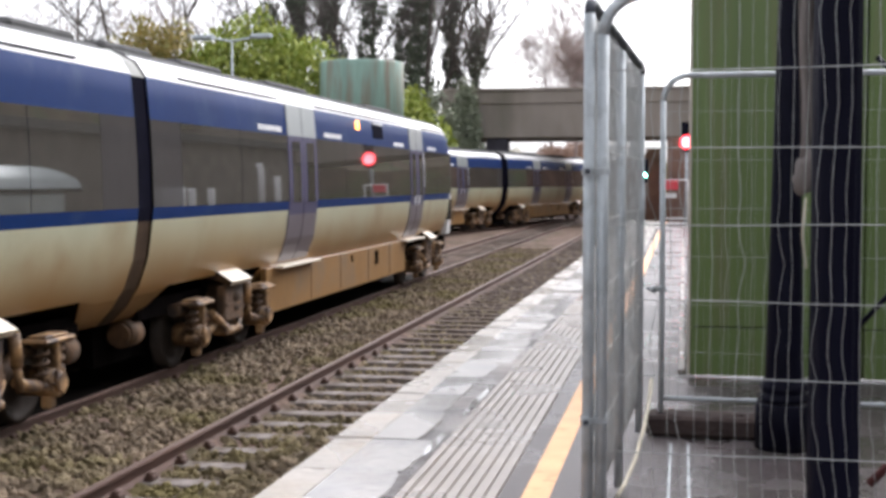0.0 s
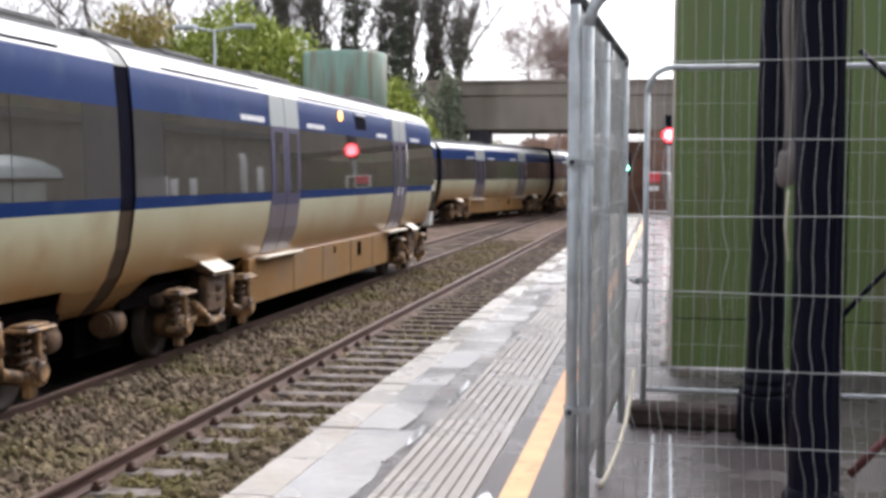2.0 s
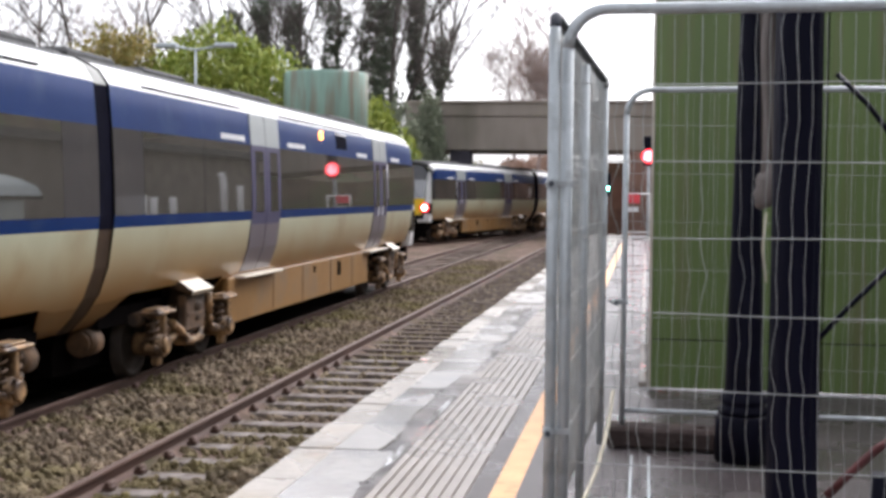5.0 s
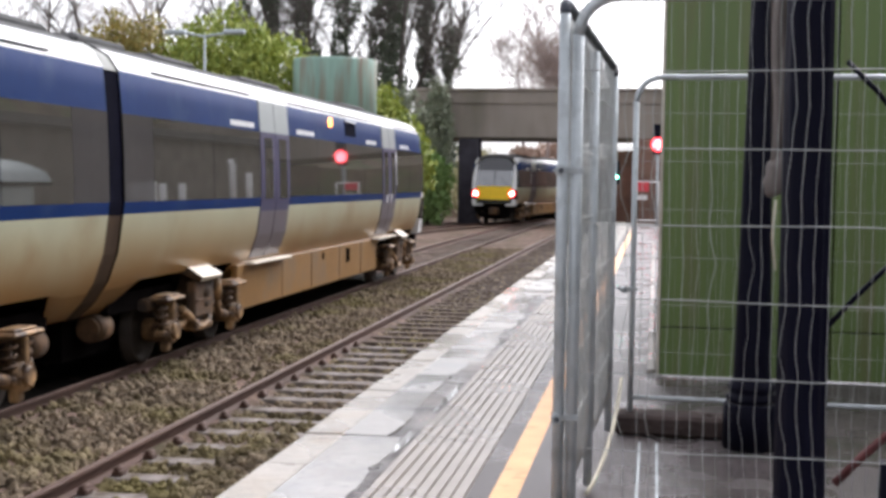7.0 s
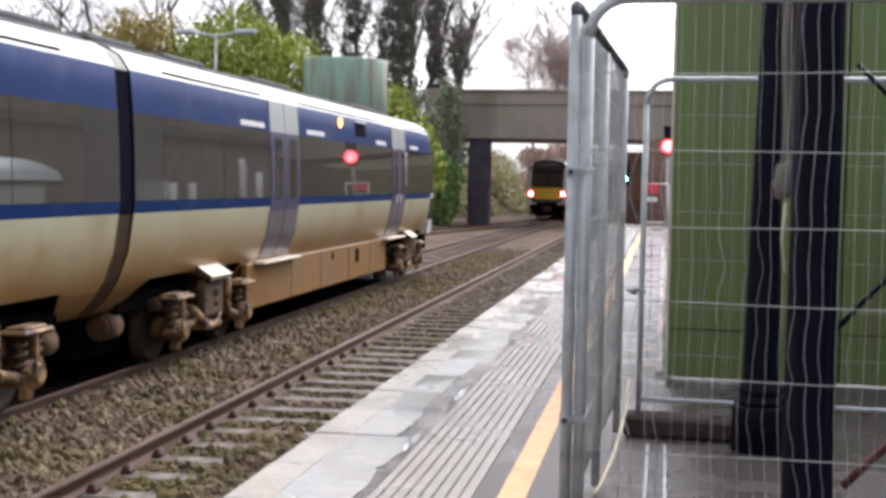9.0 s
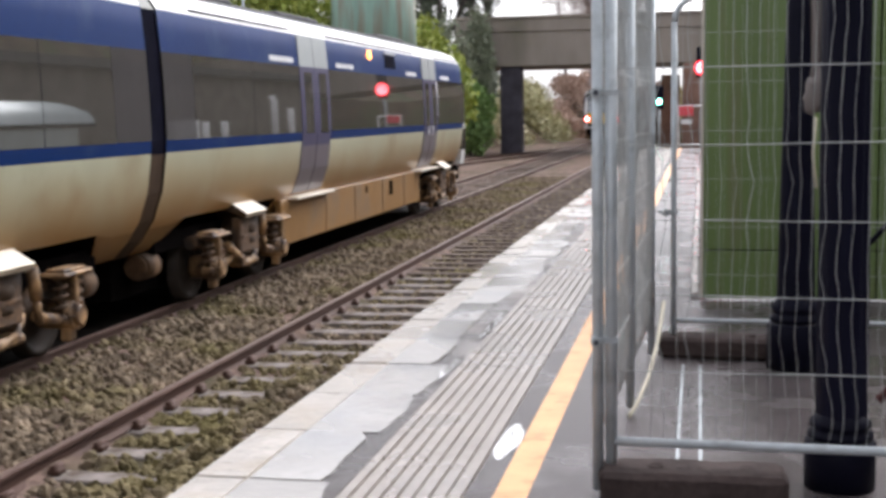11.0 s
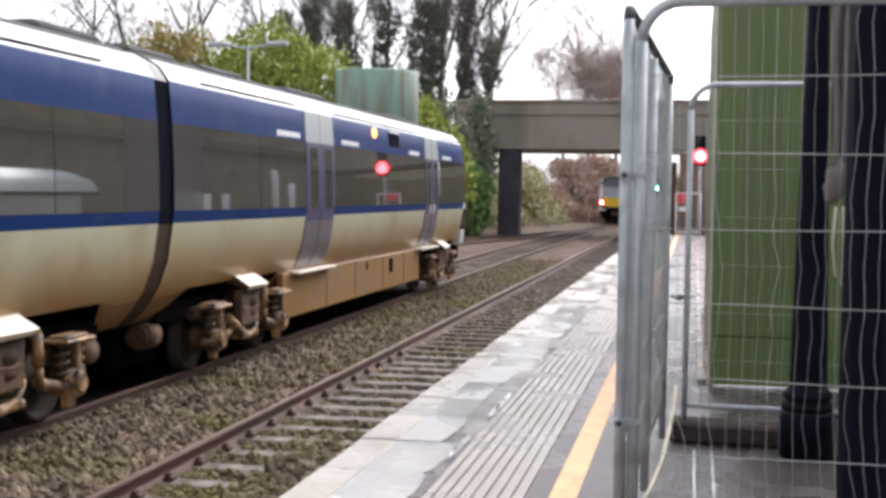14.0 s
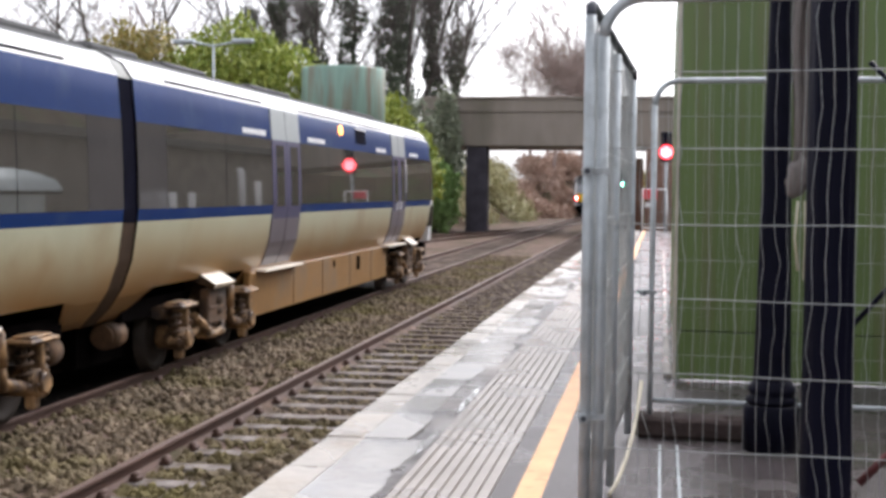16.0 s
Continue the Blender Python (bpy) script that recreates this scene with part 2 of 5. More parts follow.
M_CONCRETE = material("bridge_concrete", (0.33, 0.285, 0.25), 0.85, vary=0.18, scale=0.35, bump=0.3, bump_scale=3, dirt=(0.17, 0.15, 0.12), dirt_amount=0.4, dirt_scale=0.25, stretch=(1, 1, 0.35))
M_PIER = material("dark_pier_stone", (0.055, 0.05, 0.065), 0.9, vary=0.4, scale=1.0, bump=0.5, bump_scale=4)
M_BANKWALL = material("red_brown_bank", (0.25, 0.145, 0.112), 0.9, vary=0.4, scale=0.5, bump=0.5, bump_scale=3, dirt=(0.06, 0.06, 0.03), dirt_amount=0.35, dirt_scale=0.2)
M_BRICK = material("station_brick", (0.175, 0.15, 0.125), 0.85, vary=0.25, scale=1.0, bump=0.3, bump_scale=10)
M_SLATE = material("shelter_roof_grey", (0.62, 0.68, 0.68), 0.35, 0.2, vary=0.1)
M_SHELTER = material("shelter_wall", (0.50, 0.56, 0.55), 0.5, vary=0.12, scale=1.2)
M_TANK = material("faded_green_tank", (0.23, 0.36, 0.30), 0.6, vary=0.25, scale=0.7, stretch=(2.5, 2.5, 0.3), dirt=(0.22, 0.17, 0.12), dirt_amount=0.5, dirt_scale=1.1)
M_LAMP = material("street_lamp_grey", (0.42, 0.47, 0.50), 0.5, vary=0.1)
M_BARK = material("bark", (0.12, 0.105, 0.095), 0.95, vary=0.35, scale=3, bump=0.5, bump_scale=9)
M_TWIG = material("far_twigs", (0.36, 0.285, 0.26), 0.95, vary=0.2, scale=1)
M_REDSIGN = material("red_sign", (0.70, 0.07, 0.09), 0.5, vary=0.05)


def leaf_material(name, colour, colour2):
    m = material(name, colour, 0.6, vary=0.2, scale=1.5)
    nt = m.node_tree
    b = nt.nodes["Principled BSDF"]
    g = nt.nodes.new("ShaderNodeNewGeometry")
    x = nt.nodes.new("ShaderNodeMix")
    x.data_type = "RGBA"
    nt.links.new(g.outputs["Random Per Island"], x.inputs[0])
    x.inputs[6].default_value, x.inputs[7].default_value = (*colour, 1), (*colour2, 1)
    nt.links.new(x.outputs[2], b.inputs["Base Color"])
    return m


M_LAUREL = leaf_material("bright_shrub_leaves", (0.18, 0.25, 0.035), (0.39, 0.42, 0.085))
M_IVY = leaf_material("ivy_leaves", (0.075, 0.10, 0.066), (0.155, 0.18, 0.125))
M_AUTUMN = leaf_material("autumn_leaves", (0.37, 0.26, 0.07), (0.27, 0.27, 0.085))
M_BRACKEN = leaf_material("dead_bracken", (0.38, 0.25, 0.195), (0.46, 0.34, 0.27))
M_PALESCRUB = leaf_material("pale_scrub_leaves", (0.31, 0.31, 0.15), (0.48, 0.43, 0.26))
# paler copy of the ivy colours, with the brighter light at the bridge put in
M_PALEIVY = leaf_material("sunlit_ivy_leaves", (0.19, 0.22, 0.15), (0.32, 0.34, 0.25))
M_BUSH = leaf_material("green_bush_leaves", (0.10, 0.18, 0.045), (0.20, 0.31, 0.10))
M_SCRUB = leaf_material("bank_scrub_leaves", (0.075, 0.10, 0.03), (0.17, 0.17, 0.065))


# ---- building helpers ----
def mesh_from(bm, name, mats, smooth=False):
    me = bpy.data.meshes.new(name)
    bm.normal_update()
    bm.to_mesh(me)
    bm.free()
    for m in (mats if isinstance(mats, (list, tuple)) else [mats]):
        me.materials.append(m)
    if smooth:
        for p in me.polygons:
            p.use_smooth = True
    return me


def part(name, bm, mats, parent=None, label="", smooth=False):
    ob = new(name, mesh_from(bm, name, mats, smooth))
    ob.parent = parent
    if label:
        tagged(ob, label)
    return ob


def thing(name, label, category, group="", kind="", at=(0, 0, 0), rz=0):
    ob = new(name)
    ob.empty_display_size = 0.2
    ob.matrix_basis = pose(*at, 0, 0, rz)
    return tagged(ob, label, category, group, kind)


def box(bm, x0, x1, y0, y1, z0, z1, bevel=0.0, mat=0):
    vs = [bm.verts.new(p) for p in ((x0, y0, z0), (x1, y0, z0), (x1, y1, z0), (x0, y1, z0), (x0, y0, z1), (x1, y0, z1), (x1, y1, z1), (x0, y1, z1))]
    fs = [bm.faces.new([vs[i] for i in f]) for f in ((0, 3, 2, 1), (4, 5, 6, 7), (0, 1, 5, 4), (1, 2, 6, 5), (2, 3, 7, 6), (3, 0, 4, 7))]
    for f in fs:
        f.material_index = mat
    if bevel:
        edges = list({e for f in fs for e in f.edges})
        bmesh.ops.bevel(bm, geom=edges, offset=bevel, segments=1, affect="EDGES", profile=0.5)
    return bm


def boxes(*args, bevel=0.0):
    bm = bmesh.new()
    for a in args:
        box(bm, *a[:6], bevel=bevel, mat=a[6] if len(a) > 6 else 0)
    return bm


def rod(bm, a, b, r, n=8, r2=None, mat=0, cap=True):
    a, b = Vector(a), Vector(b)
    d = (b - a).normalized()
    u = d.orthogonal().normalized()
    v = d.cross(u)
    r2 = r if r2 is None else r2
    rings = []
    for p, rr in ((a, r), (b, r2)):
        rings.append([bm.verts.new(p + rr * (math.cos(2 * math.pi * i / n) * u + math.sin(2 * math.pi * i / n) * v)) for i in range(n)])
    for i in range(n):
        f = bm.faces.new((rings[0][i], rings[0][(i + 1) % n], rings[1][(i + 1) % n], rings[1][i]))
        f.material_index, f.smooth = mat, True
    if cap:
        bm.faces.new(rings[0][::-1]).material_index = mat
        bm.faces.new(rings[1]).material_index = mat
    return bm


def tube(bm, pts, r, n=8, mat=0):
    """A bent tube through points, with shared rings."""
    pts = [Vector(p) for p in pts]
    rings, u = [], None
    for i, p in enumerate(pts):
        d = (pts[min(i + 1, len(pts) - 1)] - pts[max(i - 1, 0)]).normalized()
        u = d.orthogonal().normalized() if u is None else (u - d * u.dot(d)).normalized()
        v = d.cross(u)
        rings.append([bm.verts.new(p + r * (math.cos(2 * math.pi * k / n) * u + math.sin(2 * math.pi * k / n) * v)) for k in range(n)])
    for a, b in zip(rings, rings[1:]):
        for k in range(n):
            f = bm.faces.new((a[k], a[(k + 1) % n], b[(k + 1) % n], b[k]))
            f.material_index, f.smooth = mat, True
    bm.faces.new(rings[0][::-1]).material_index = mat
    bm.faces.new(rings[-1]).material_index = mat
    return bm


def lathe(bm, profile, x=0.0, y=0.0, n=24, mat=0):
    rings = [[bm.verts.new((x + r * math.cos(2 * math.pi * i / n), y + r * math.sin(2 * math.pi * i / n), z)) for i in range(n)] for r, z in profile]
    for a, b in zip(rings, rings[1:]):
        for i in range(n):
            f = bm.faces.new((a[i], a[(i + 1) % n], b[(i + 1) % n], b[i]))
            f.material_index, f.smooth = mat, True
    bm.faces.new(rings[0][::-1])
    bm.faces.new(rings[-1])
    return bm


def sheet(bm, x0, x1, nx, y0, y1, ny, height, mat=0):
    g = [[bm.verts.new((x, y, height(x, y))) for x in np.linspace(x0, x1, nx + 1)] for y in np.linspace(y0, y1, ny + 1)]
    for a, b in zip(g, g[1:]):
        for i in range(nx):
            f = bm.faces.new((a[i], a[i + 1], b[i + 1], b[i]))
            f.material_index, f.smooth = mat, True
    return bm


RAIL = -0.93          # rail head level; the platform top is z = 0
TRACK_A = -1.79       # centre of the platform track (1.6 m gauge)
TRACK_B = -5.38       # centre of the second track

# ---- ground and ballast ----
def ground_height(x, y):
    z = -1.28
    if x < -12.5:
        z += min(4.0, (-12.5 - x) * 0.55)
    # unseen hill, added to keep bright sky out of the train's reflections
    if x > 15:
        z += min(20.0, (x - 15) * 1.1)
    if y > 88 and x > -1.0:
        z += min(5.0, (x + 1.0) * 0.9)
    if y > 82 and x < -7:
        rise = max(0.0, (-10.5 - x) * 0.6)
        if y > 92:
            rise += max(0.0, (-9.2 - x) * 0.8)
        if y > 122:
            rise += max(0.0, (-7.2 - x) * 1.1)
        if y > 145:
            rise += max(0.0, (-6.6 - x) * 1.6)
        z = min(max(z, 3.4 if x > -11.5 else 1.2), z + rise)
    return z + 0.12 * noise.noise(Vector((x * 0.3, y * 0.3, 0))) - (0.05 if x > -12 else 0)


bm = bmesh.new()
sheet(bm, -80, 70, 75, -40, 160, 100, ground_height)
sheet(bm, -1500, 1500, 2, 160, 3000, 2, lambda x, y: -1.4)
sheet(bm, -1500, -80, 2, -600, 160, 2, lambda x, y: 2.0)
sheet(bm, 70, 1500, 2, -600, 160, 2, lambda x, y: -1.4)
tagged(part("ground", bm, M_GROUND), "bare earth and rough grass beside the railway", "ground", kind="structure")


def ballast_height(x, y):
    z = -1.055
    if abs(x - TRACK_A) < 0.74:
        fade = max(0.0, min(1.0, (14.0 - y) / 4.0))
        z = -1.105 - 0.03 * (1 - fade) + fade * min(0.05, 0.07 * max(0.0, (x + 2.05 + 0.25 * noise.noise(Vector((x, y * 0.9, 9)))) / 0.5))
    if abs(x - TRACK_B) < 0.74:
        z = -1.09
    return z + 0.035 * noise.noise(Vector((x * 2.2, y * 2.2, 3)))


bm = bmesh.new()
sheet(bm, -12.0, 0.0, 60, -6, 50, 280, ballast_height)
sheet(bm, -12.0, 0.0, 12, 50, 150, 50, ballast_height)
# strip darkened for the shade under the standing train
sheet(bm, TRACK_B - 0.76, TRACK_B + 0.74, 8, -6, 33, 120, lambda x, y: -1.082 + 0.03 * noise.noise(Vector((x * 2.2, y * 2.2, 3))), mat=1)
tagged(part("ballast", bm, [M_BALLAST, M_TRAINSHADE]), "grey-brown stone ballast bed under the tracks, darkened where the standing train shades it", "ballast", kind="structure")


def stone_field(n, x0, x1, y0, y1, lo, hi, seed):
    rng = random.Random(seed)
    base = bmesh.new()
    bmesh.ops.create_icosphere(base, subdivisions=1, radius=1)
    bv = [v.co.copy() for v in base.verts]
    bf = [[v.index for v in f.verts] for f in base.faces]
    base.free()
    verts, faces = [], []
    for _ in range(n):
        y = y0 + (y1 - y0) * rng.random() ** 1.5
        x = rng.uniform(x0, x1)
        if abs(x + 2.59) < 0.09 or abs(x + 4.58) < 0.09:
            continue
        s = rng.uniform(lo, hi)
        if -2.5 < x < (-1.98 if y < 12 else -1.0) + rng.uniform(-0.1, 0.25) and abs((y - 4.56 + 0.325) % 0.65 - 0.325) < 0.15:
            continue
        e = Euler((rng.uniform(0, 6), rng.uniform(0, 6), rng.uniform(0, 6))).to_matrix()
        sq = Vector((rng.uniform(0.7, 1.3), rng.uniform(0.7, 1.2), rng.uniform(0.5, 0.9)))
        c, k = Vector((x, y, ballast_height(x, y) + s * 0.35)), len(verts)
        for v in bv:
            w = Vector((v.x * sq.x, v.y * sq.y, v.z * sq.z)) * rng.uniform(0.6, 1.25)
            verts.append(tuple(c + s * (e @ w)))
        faces += [[k + i for i in f] for f in bf]
    me = bpy.data.meshes.new("ballast_stones")
    me.from_pydata(verts, [], faces)
    me.materials.append(M_STONE)
    return me


st = new("ballast_stones", stone_field(27000, -4.5, -0.25, 5.5, 46, 0.018, 0.066, 3))
tagged(st, "loose grey-brown ballast stones between the rails", "stones", kind="stuff")


# ---- tracks ----
def rail_bm(path):
    """A flat-bottomed rail along (x, y) points; z is local to the rail head."""
    prof = [(-0.07, -0.15), (0.07, -0.15), (0.07, -0.135), (0.012, -0.115), (0.012, -0.045), (0.036, -0.035), (0.036, -0.006), (0.026, 0.0),
            (-0.026, 0.0), (-0.036, -0.006), (-0.036, -0.035), (-0.012, -0.045), (-0.012, -0.115), (-0.07, -0.135)]
    bm = bmesh.new()
    rings = []
    for i, (x, y) in enumerate(path):
        a, b = path[max(i - 1, 0)], path[min(i + 1, len(path) - 1)]
        d = Vector((b[0] - a[0], b[1] - a[1])).normalized()
        rings.append([bm.verts.new((x + px * d.y, y - px * d.x, RAIL + pz)) for px, pz in prof])
    n = len(prof)
    for a, b in zip(rings, rings[1:]):
        for k in range(n):
            f = bm.faces.new((a[k], b[k], b[(k + 1) % n], a[(k + 1) % n]))
            f.material_index = 1 if k == 7 else 0
    return bm


# the main line bends gently to the right beyond the station
def main_bend(y):
    return 0.0002 * max(0.0, y - 50) ** 2


# the diagonal siding road: x of its centre line by y
def road_c(y):
    pts = ((-20, -24.0), (40, -12.55), (50, -10.85), (60, -9.15), (66, -8.1), (72, -6.95), (78, -6.05), (85, -5.42), (93, -5.12), (100, -4.9), (110, -4.95), (120, -5.05), (130, -4.95), (200, -2.6))
    for (ya, xa), (yb, xb) in zip(pts, pts[1:]):
        if y <= yb:
            break
    return xa + (xb - xa) * (y - ya) / (yb - ya)


def smooth_c(y):
    return sum(road_c(y + d) for d in (-6, -4, -2, 0, 2, 4, 6)) / 7


def railway_track(name, label, centre, ys, near_sleepers, mat=None):
    tr = thing(name, label, "railway track", kind="structure")
    for s in (-0.83, 0.83):
        path = [(centre(y) + s, y) for y in ys]
        part("rail", rail_bm(path), [M_RAIL, M_RAILTOP], tr, "brown rusted steel rail with a worn head")
    me = mesh_from(boxes((-1.3, 1.3, -0.12, 0.12, -0.14, 0.0), bevel=0.012), "sleeper", mat or M_SLEEPER)
    clip = bmesh.new()
    for sx in (-0.83, 0.83):
        for o in (-0.115, 0.115):
            box(clip, sx + o - 0.045, sx + o + 0.045, -0.06, 0.06, 0.0, 0.05, bevel=0.012)
            rod(clip, (sx + o, -0.07, 0.058), (sx + o, 0.07, 0.058), 0.022, 8)
    cme = mesh_from(clip, "rail_clip", M_RAIL)
    y, end, k = near_sleepers
    far = bmesh.new()
    while y < end:
        if k > 0:
            ob = new("sleeper", me)
            ob.parent = tr
            ob.matrix_basis = pose(centre(y), y, RAIL - 0.145 + random.uniform(-0.008, 0.004), 0, 0, random.uniform(-0.6, 0.6))
            c = new("rail_clip", cme)
            c.parent = ob
            k -= 1
        else:
            box(far, centre(y) - 1.3, centre(y) + 1.3, y - 0.12, y + 0.12, RAIL - 0.285, RAIL - 0.145)
        y += 0.65
    tagged(part("far_sleepers", far, M_OLDSLEEPER, tr), kind="stuff")
    return tr


railway_track("track_1", "rusty rails on pale concrete sleepers beside the platform", lambda y: TRACK_A + main_bend(y), [-8, 30, 50, 60, 70, 80, 90, 100, 110, 120, 130, 150], (4.56, 130, 22))
railway_track("track_2", "rusty rails on concrete sleepers darkened for the shade under the train", lambda y: TRACK_B + main_bend(y), [-8, 30, 50, 60, 70, 80, 90, 100, 110, 120, 130, 150], (-4, 130, 60), M_TRAINSHADE)
railway_track("track_3", "curving rails that join the main line at the bridge", smooth_c, list(np.linspace(25, 100, 40)), (26, 92, 20))

# ---- platform ----
def ramp_z(y):
    return 0.0 if y < 46 else -(y - 46) * 0.12


platform = thing("platform", "wet station platform with coping stones, ribbed tactile paving and a yellow line", "platform", kind="structure")
bm = bmesh.new()
for y0, y1 in ((-10, 46), (46, 53)):
    v = [bm.verts.new(p) for p in ((1.275, y0, ramp_z(y0) - 0.004), (14, y0, ramp_z(y0) - 0.004), (14, y1, ramp_z(y1) - 0.004), (1.275, y1, ramp_z(y1) - 0.004))]
    bm.faces.new(v)
part("asphalt", bm, M_ASPHALT, platform, "dark wet asphalt surface")
part("asphalt_strip", boxes((1.045, 1.15, -10, 46, -0.2, -0.004)), M_ASPHALT, platform)
part("yellow_line", boxes((1.15, 1.275, -10, 46, -0.2, -0.001)), M_YELLOW, platform, "worn orange-yellow safety line")
part("screed", boxes((0.36, 0.572, -10, 46, -0.2, -0.006)), M_SCREED, platform, "dark patched mortar, with pale patches drawn for wet sky glints")
part("platform_wall", boxes((0.08, 0.3, -10, 53, -1.4, -0.16)), M_WALLFACE, platform, "dark sooty platform wall")
part("ramp_fill", boxes((0.02, 1.275, 46, 53, -1.4, -0.45)), M_SCREED, platform)

# ---- canopy-less hoarding ----
hoarding = thing("hoarding", "green-painted plywood hoarding with dark streaks around a building", "hoarding", kind="structure")
hx0, hx1, hy = 1.918, 8.5, 9.35
sheets = [hx0 + 1.22 * i for i in range(6)]
for i, x in enumerate(sheets):
    x1 = min(hx1, x + 1.212)
    part("panel", boxes((x + 0.004, x1, hy, hy + 0.03, 0.372, 2.80), bevel=0.003), M_GREEN, hoarding)
    part("kickboard", boxes((x + 0.004, x1, hy - 0.006, hy + 0.03, 0.012, 0.362), bevel=0.003), M_GREEN, hoarding)
    part("upper_panel", boxes((x + 0.004, x1, hy, hy + 0.03, 2.806, 3.4), bevel=0.003), M_GREEN, hoarding)
for i in range(5):
    y = hy + 0.034 + 1.22 * i
    part("side_panel", boxes((hx0, hx0 + 0.03, y, y + 1.212, 0.012, 3.4), bevel=0.003), M_GREEN, hoarding)
# black sheet added so the gaps between the boards look shaded
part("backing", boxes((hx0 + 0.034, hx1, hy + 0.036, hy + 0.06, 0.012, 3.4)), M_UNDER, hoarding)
part("edge_batten", boxes((hx0 - 0.022, hx0 - 0.002, hy - 0.004, hy + 0.05, 0.01, 3.4), bevel=0.003), M_PALE, hoarding, "pale bare timber edge")
part("kerb", boxes((hx0 - 0.09, hx0 - 0.03, hy + 0.1, 30, -0.01, 0.035), bevel=0.01), M_TACTILE, hoarding, "pale wet kerb along the hoarding foot")

# ---- temporary fence panels ----
def fence_panel(at, rz, length, bent=0.0, seed=1, top=2.04, wire=0.0016, mid=(), rad=0.14, across=0.0022, r=0.021, rail=None, foot=True):
    """A panel along local +x, standing on its feet; the frame's bottom rail is 0.2 m up."""
    rng = random.Random(seed)
    f = thing("temporary_fence", "galvanised wire-mesh temporary fence standing in rubber blocks", "fence", "temporary fences", at=at, rz=rz)
    bot = 0.20
    for x in (0.0, length, *mid):
        part("post", tube(bmesh.new(), [(x, 0, 0.02), (x, 0, 1.0), (x, 0, top - rad + 0.002)], r, 10), M_GALV, f)
    c = []
    for k in range(7):
        a = math.pi / 2 * k / 6
        c.append((rad - rad * math.cos(a), 0, top - rad + rad * math.sin(a)))
    path = c + [(length - p[0], 0, p[2]) for p in reversed(c)]
    part("top_rail", tube(bmesh.new(), path, r, 10), rail or M_GALV, f)
    if foot:
        part("bottom_rail", rod(bmesh.new(), (0, 0, bot), (length, 0, bot), r * 0.8, 10), M_GALV, f)
    bm = bmesh.new()
    z = bot + 0.265
    zs = []
    while z < top - 0.05:
        zs.append(z)
        pts = [(x, -0.003 + 0.004 * rng.uniform(-1, 1), z + bent * 0.010 * noise.noise(Vector((x * 1.5, z * 5, seed)))) for x in np.linspace(0.0, length, 30)]
        tube(bm, pts, across, 5)
        z += 0.2715
    n = int(length / 0.046)
    for i in range(1, n):
        x = i * length / n
        pts = []
        wob = rng.choice((0.4, 0.7, 1.2, 2.2)) * bent
        thick = wire * rng.choice((0.55, 0.75, 0.9, 1.15))
        for z in np.linspace(bot, top, 25):
            free = min(abs(z - q) for q in zs + [bot, top]) / 0.135
            dx = wob * 0.016 * free * noise.noise(Vector((x * 3.1, z * 2.3, seed + 7))) * 2 + bent * 0.012 * noise.noise(Vector((x * 2, z * 0.9, seed)))
            pts.append((x + dx, 0.003 + 0.006 * bent * rng.uniform(-1, 1), z))
        tube(bm, pts, thick, 4)
    part("wire_mesh", bm, M_WIRE, f, "slightly bent thin mesh wires")
    return f


def fence_foot(at, rz, label):
    f = thing("rubber_block", label, "block", "rubber blocks", at=at, rz=rz)
    bm = boxes((-0.10, 0.56, -0.115, 0.115, 0.0, 0.12), bevel=0.02)
    bmesh.ops.subdivide_edges(bm, edges=[e for e in bm.edges if e.calc_length() > 0.05], cuts=5, use_grid_fill=True)
    for v in bm.verts:
        if v.co.z > 0.01:
            v.co.z -= 0.014 * max(0.0, noise.noise(v.co * 9 + Vector((at[0], at[1], 0)))) * v.co.z / 0.12
            v.co.x += 0.008 * noise.noise(v.co * 14)
    part("block", bm, M_RUBBER, f)
    for x in (0.10, 0.42):
        part("socket", lathe(bmesh.new(), [(0.028, 0.100), (0.028, 0.122), (0.022, 0.122), (0.022, 0.105)], x, 0, 12), M_RUBBER, f)
    return f


def fence_clamp(at, rz=0):
    c = thing("steel_clamp", "galvanised bolted clamp joining two fence posts", "clamp", "steel clamps", at=at, rz=rz)
    part("band", boxes((-0.024, 0.062, -0.027, -0.022, -0.012, 0.012), (-0.024, 0.062, 0.022, 0.027, -0.012, 0.012), (-0.027, -0.022, -0.027, 0.027, -0.012, 0.012), bevel=0.002), M_GALV, c)
    part("bolt", rod(bmesh.new(), (-0.02, -0.06, 0), (-0.02, 0.06, 0), 0.010, 8), M_DARKTUBE, c)
    part("nut", rod(bmesh.new(), (-0.02, -0.056, 0), (-0.02, -0.026, 0), 0.020, 6), M_GALV, c)
    return c


FX, FY, GX, GY = 1.578, 4.5, 1.745, 7.2
fence_panel((FX, FY, 0), -0.6, 3.4, bent=1.0, seed=4, top=2.085, wire=0.0017)
fence_panel((1.530, FY - 0.01, 0), math.degrees(math.atan2(2.6, 0.095)), math.hypot(2.6, 0.095), bent=0.3, seed=9, top=2.06, wire=0.0030, mid=(0.5, 1.3), rad=0.04, rail=M_DARKTUBE, foot=False)
fence_panel((GX, GY, 0), 0.0, 3.4, bent=0.25, seed=12, wire=0.0009, across=0.0012, r=0.0165, top=2.025)
fence_foot((FX + 0.06, FY - 0.02, 0), 2, "worn brown rubber fence foot under the corner posts")
fence_foot((GX + 0.02, GY, 0), -2, "reddish brown rubber fence foot on the asphalt")
for z in (1.465, 0.575):
    fence_clamp((FX - 0.04, FY, z), 10)
fence_clamp((GX - 0.04, GY - 0.02, 0.822), 20)
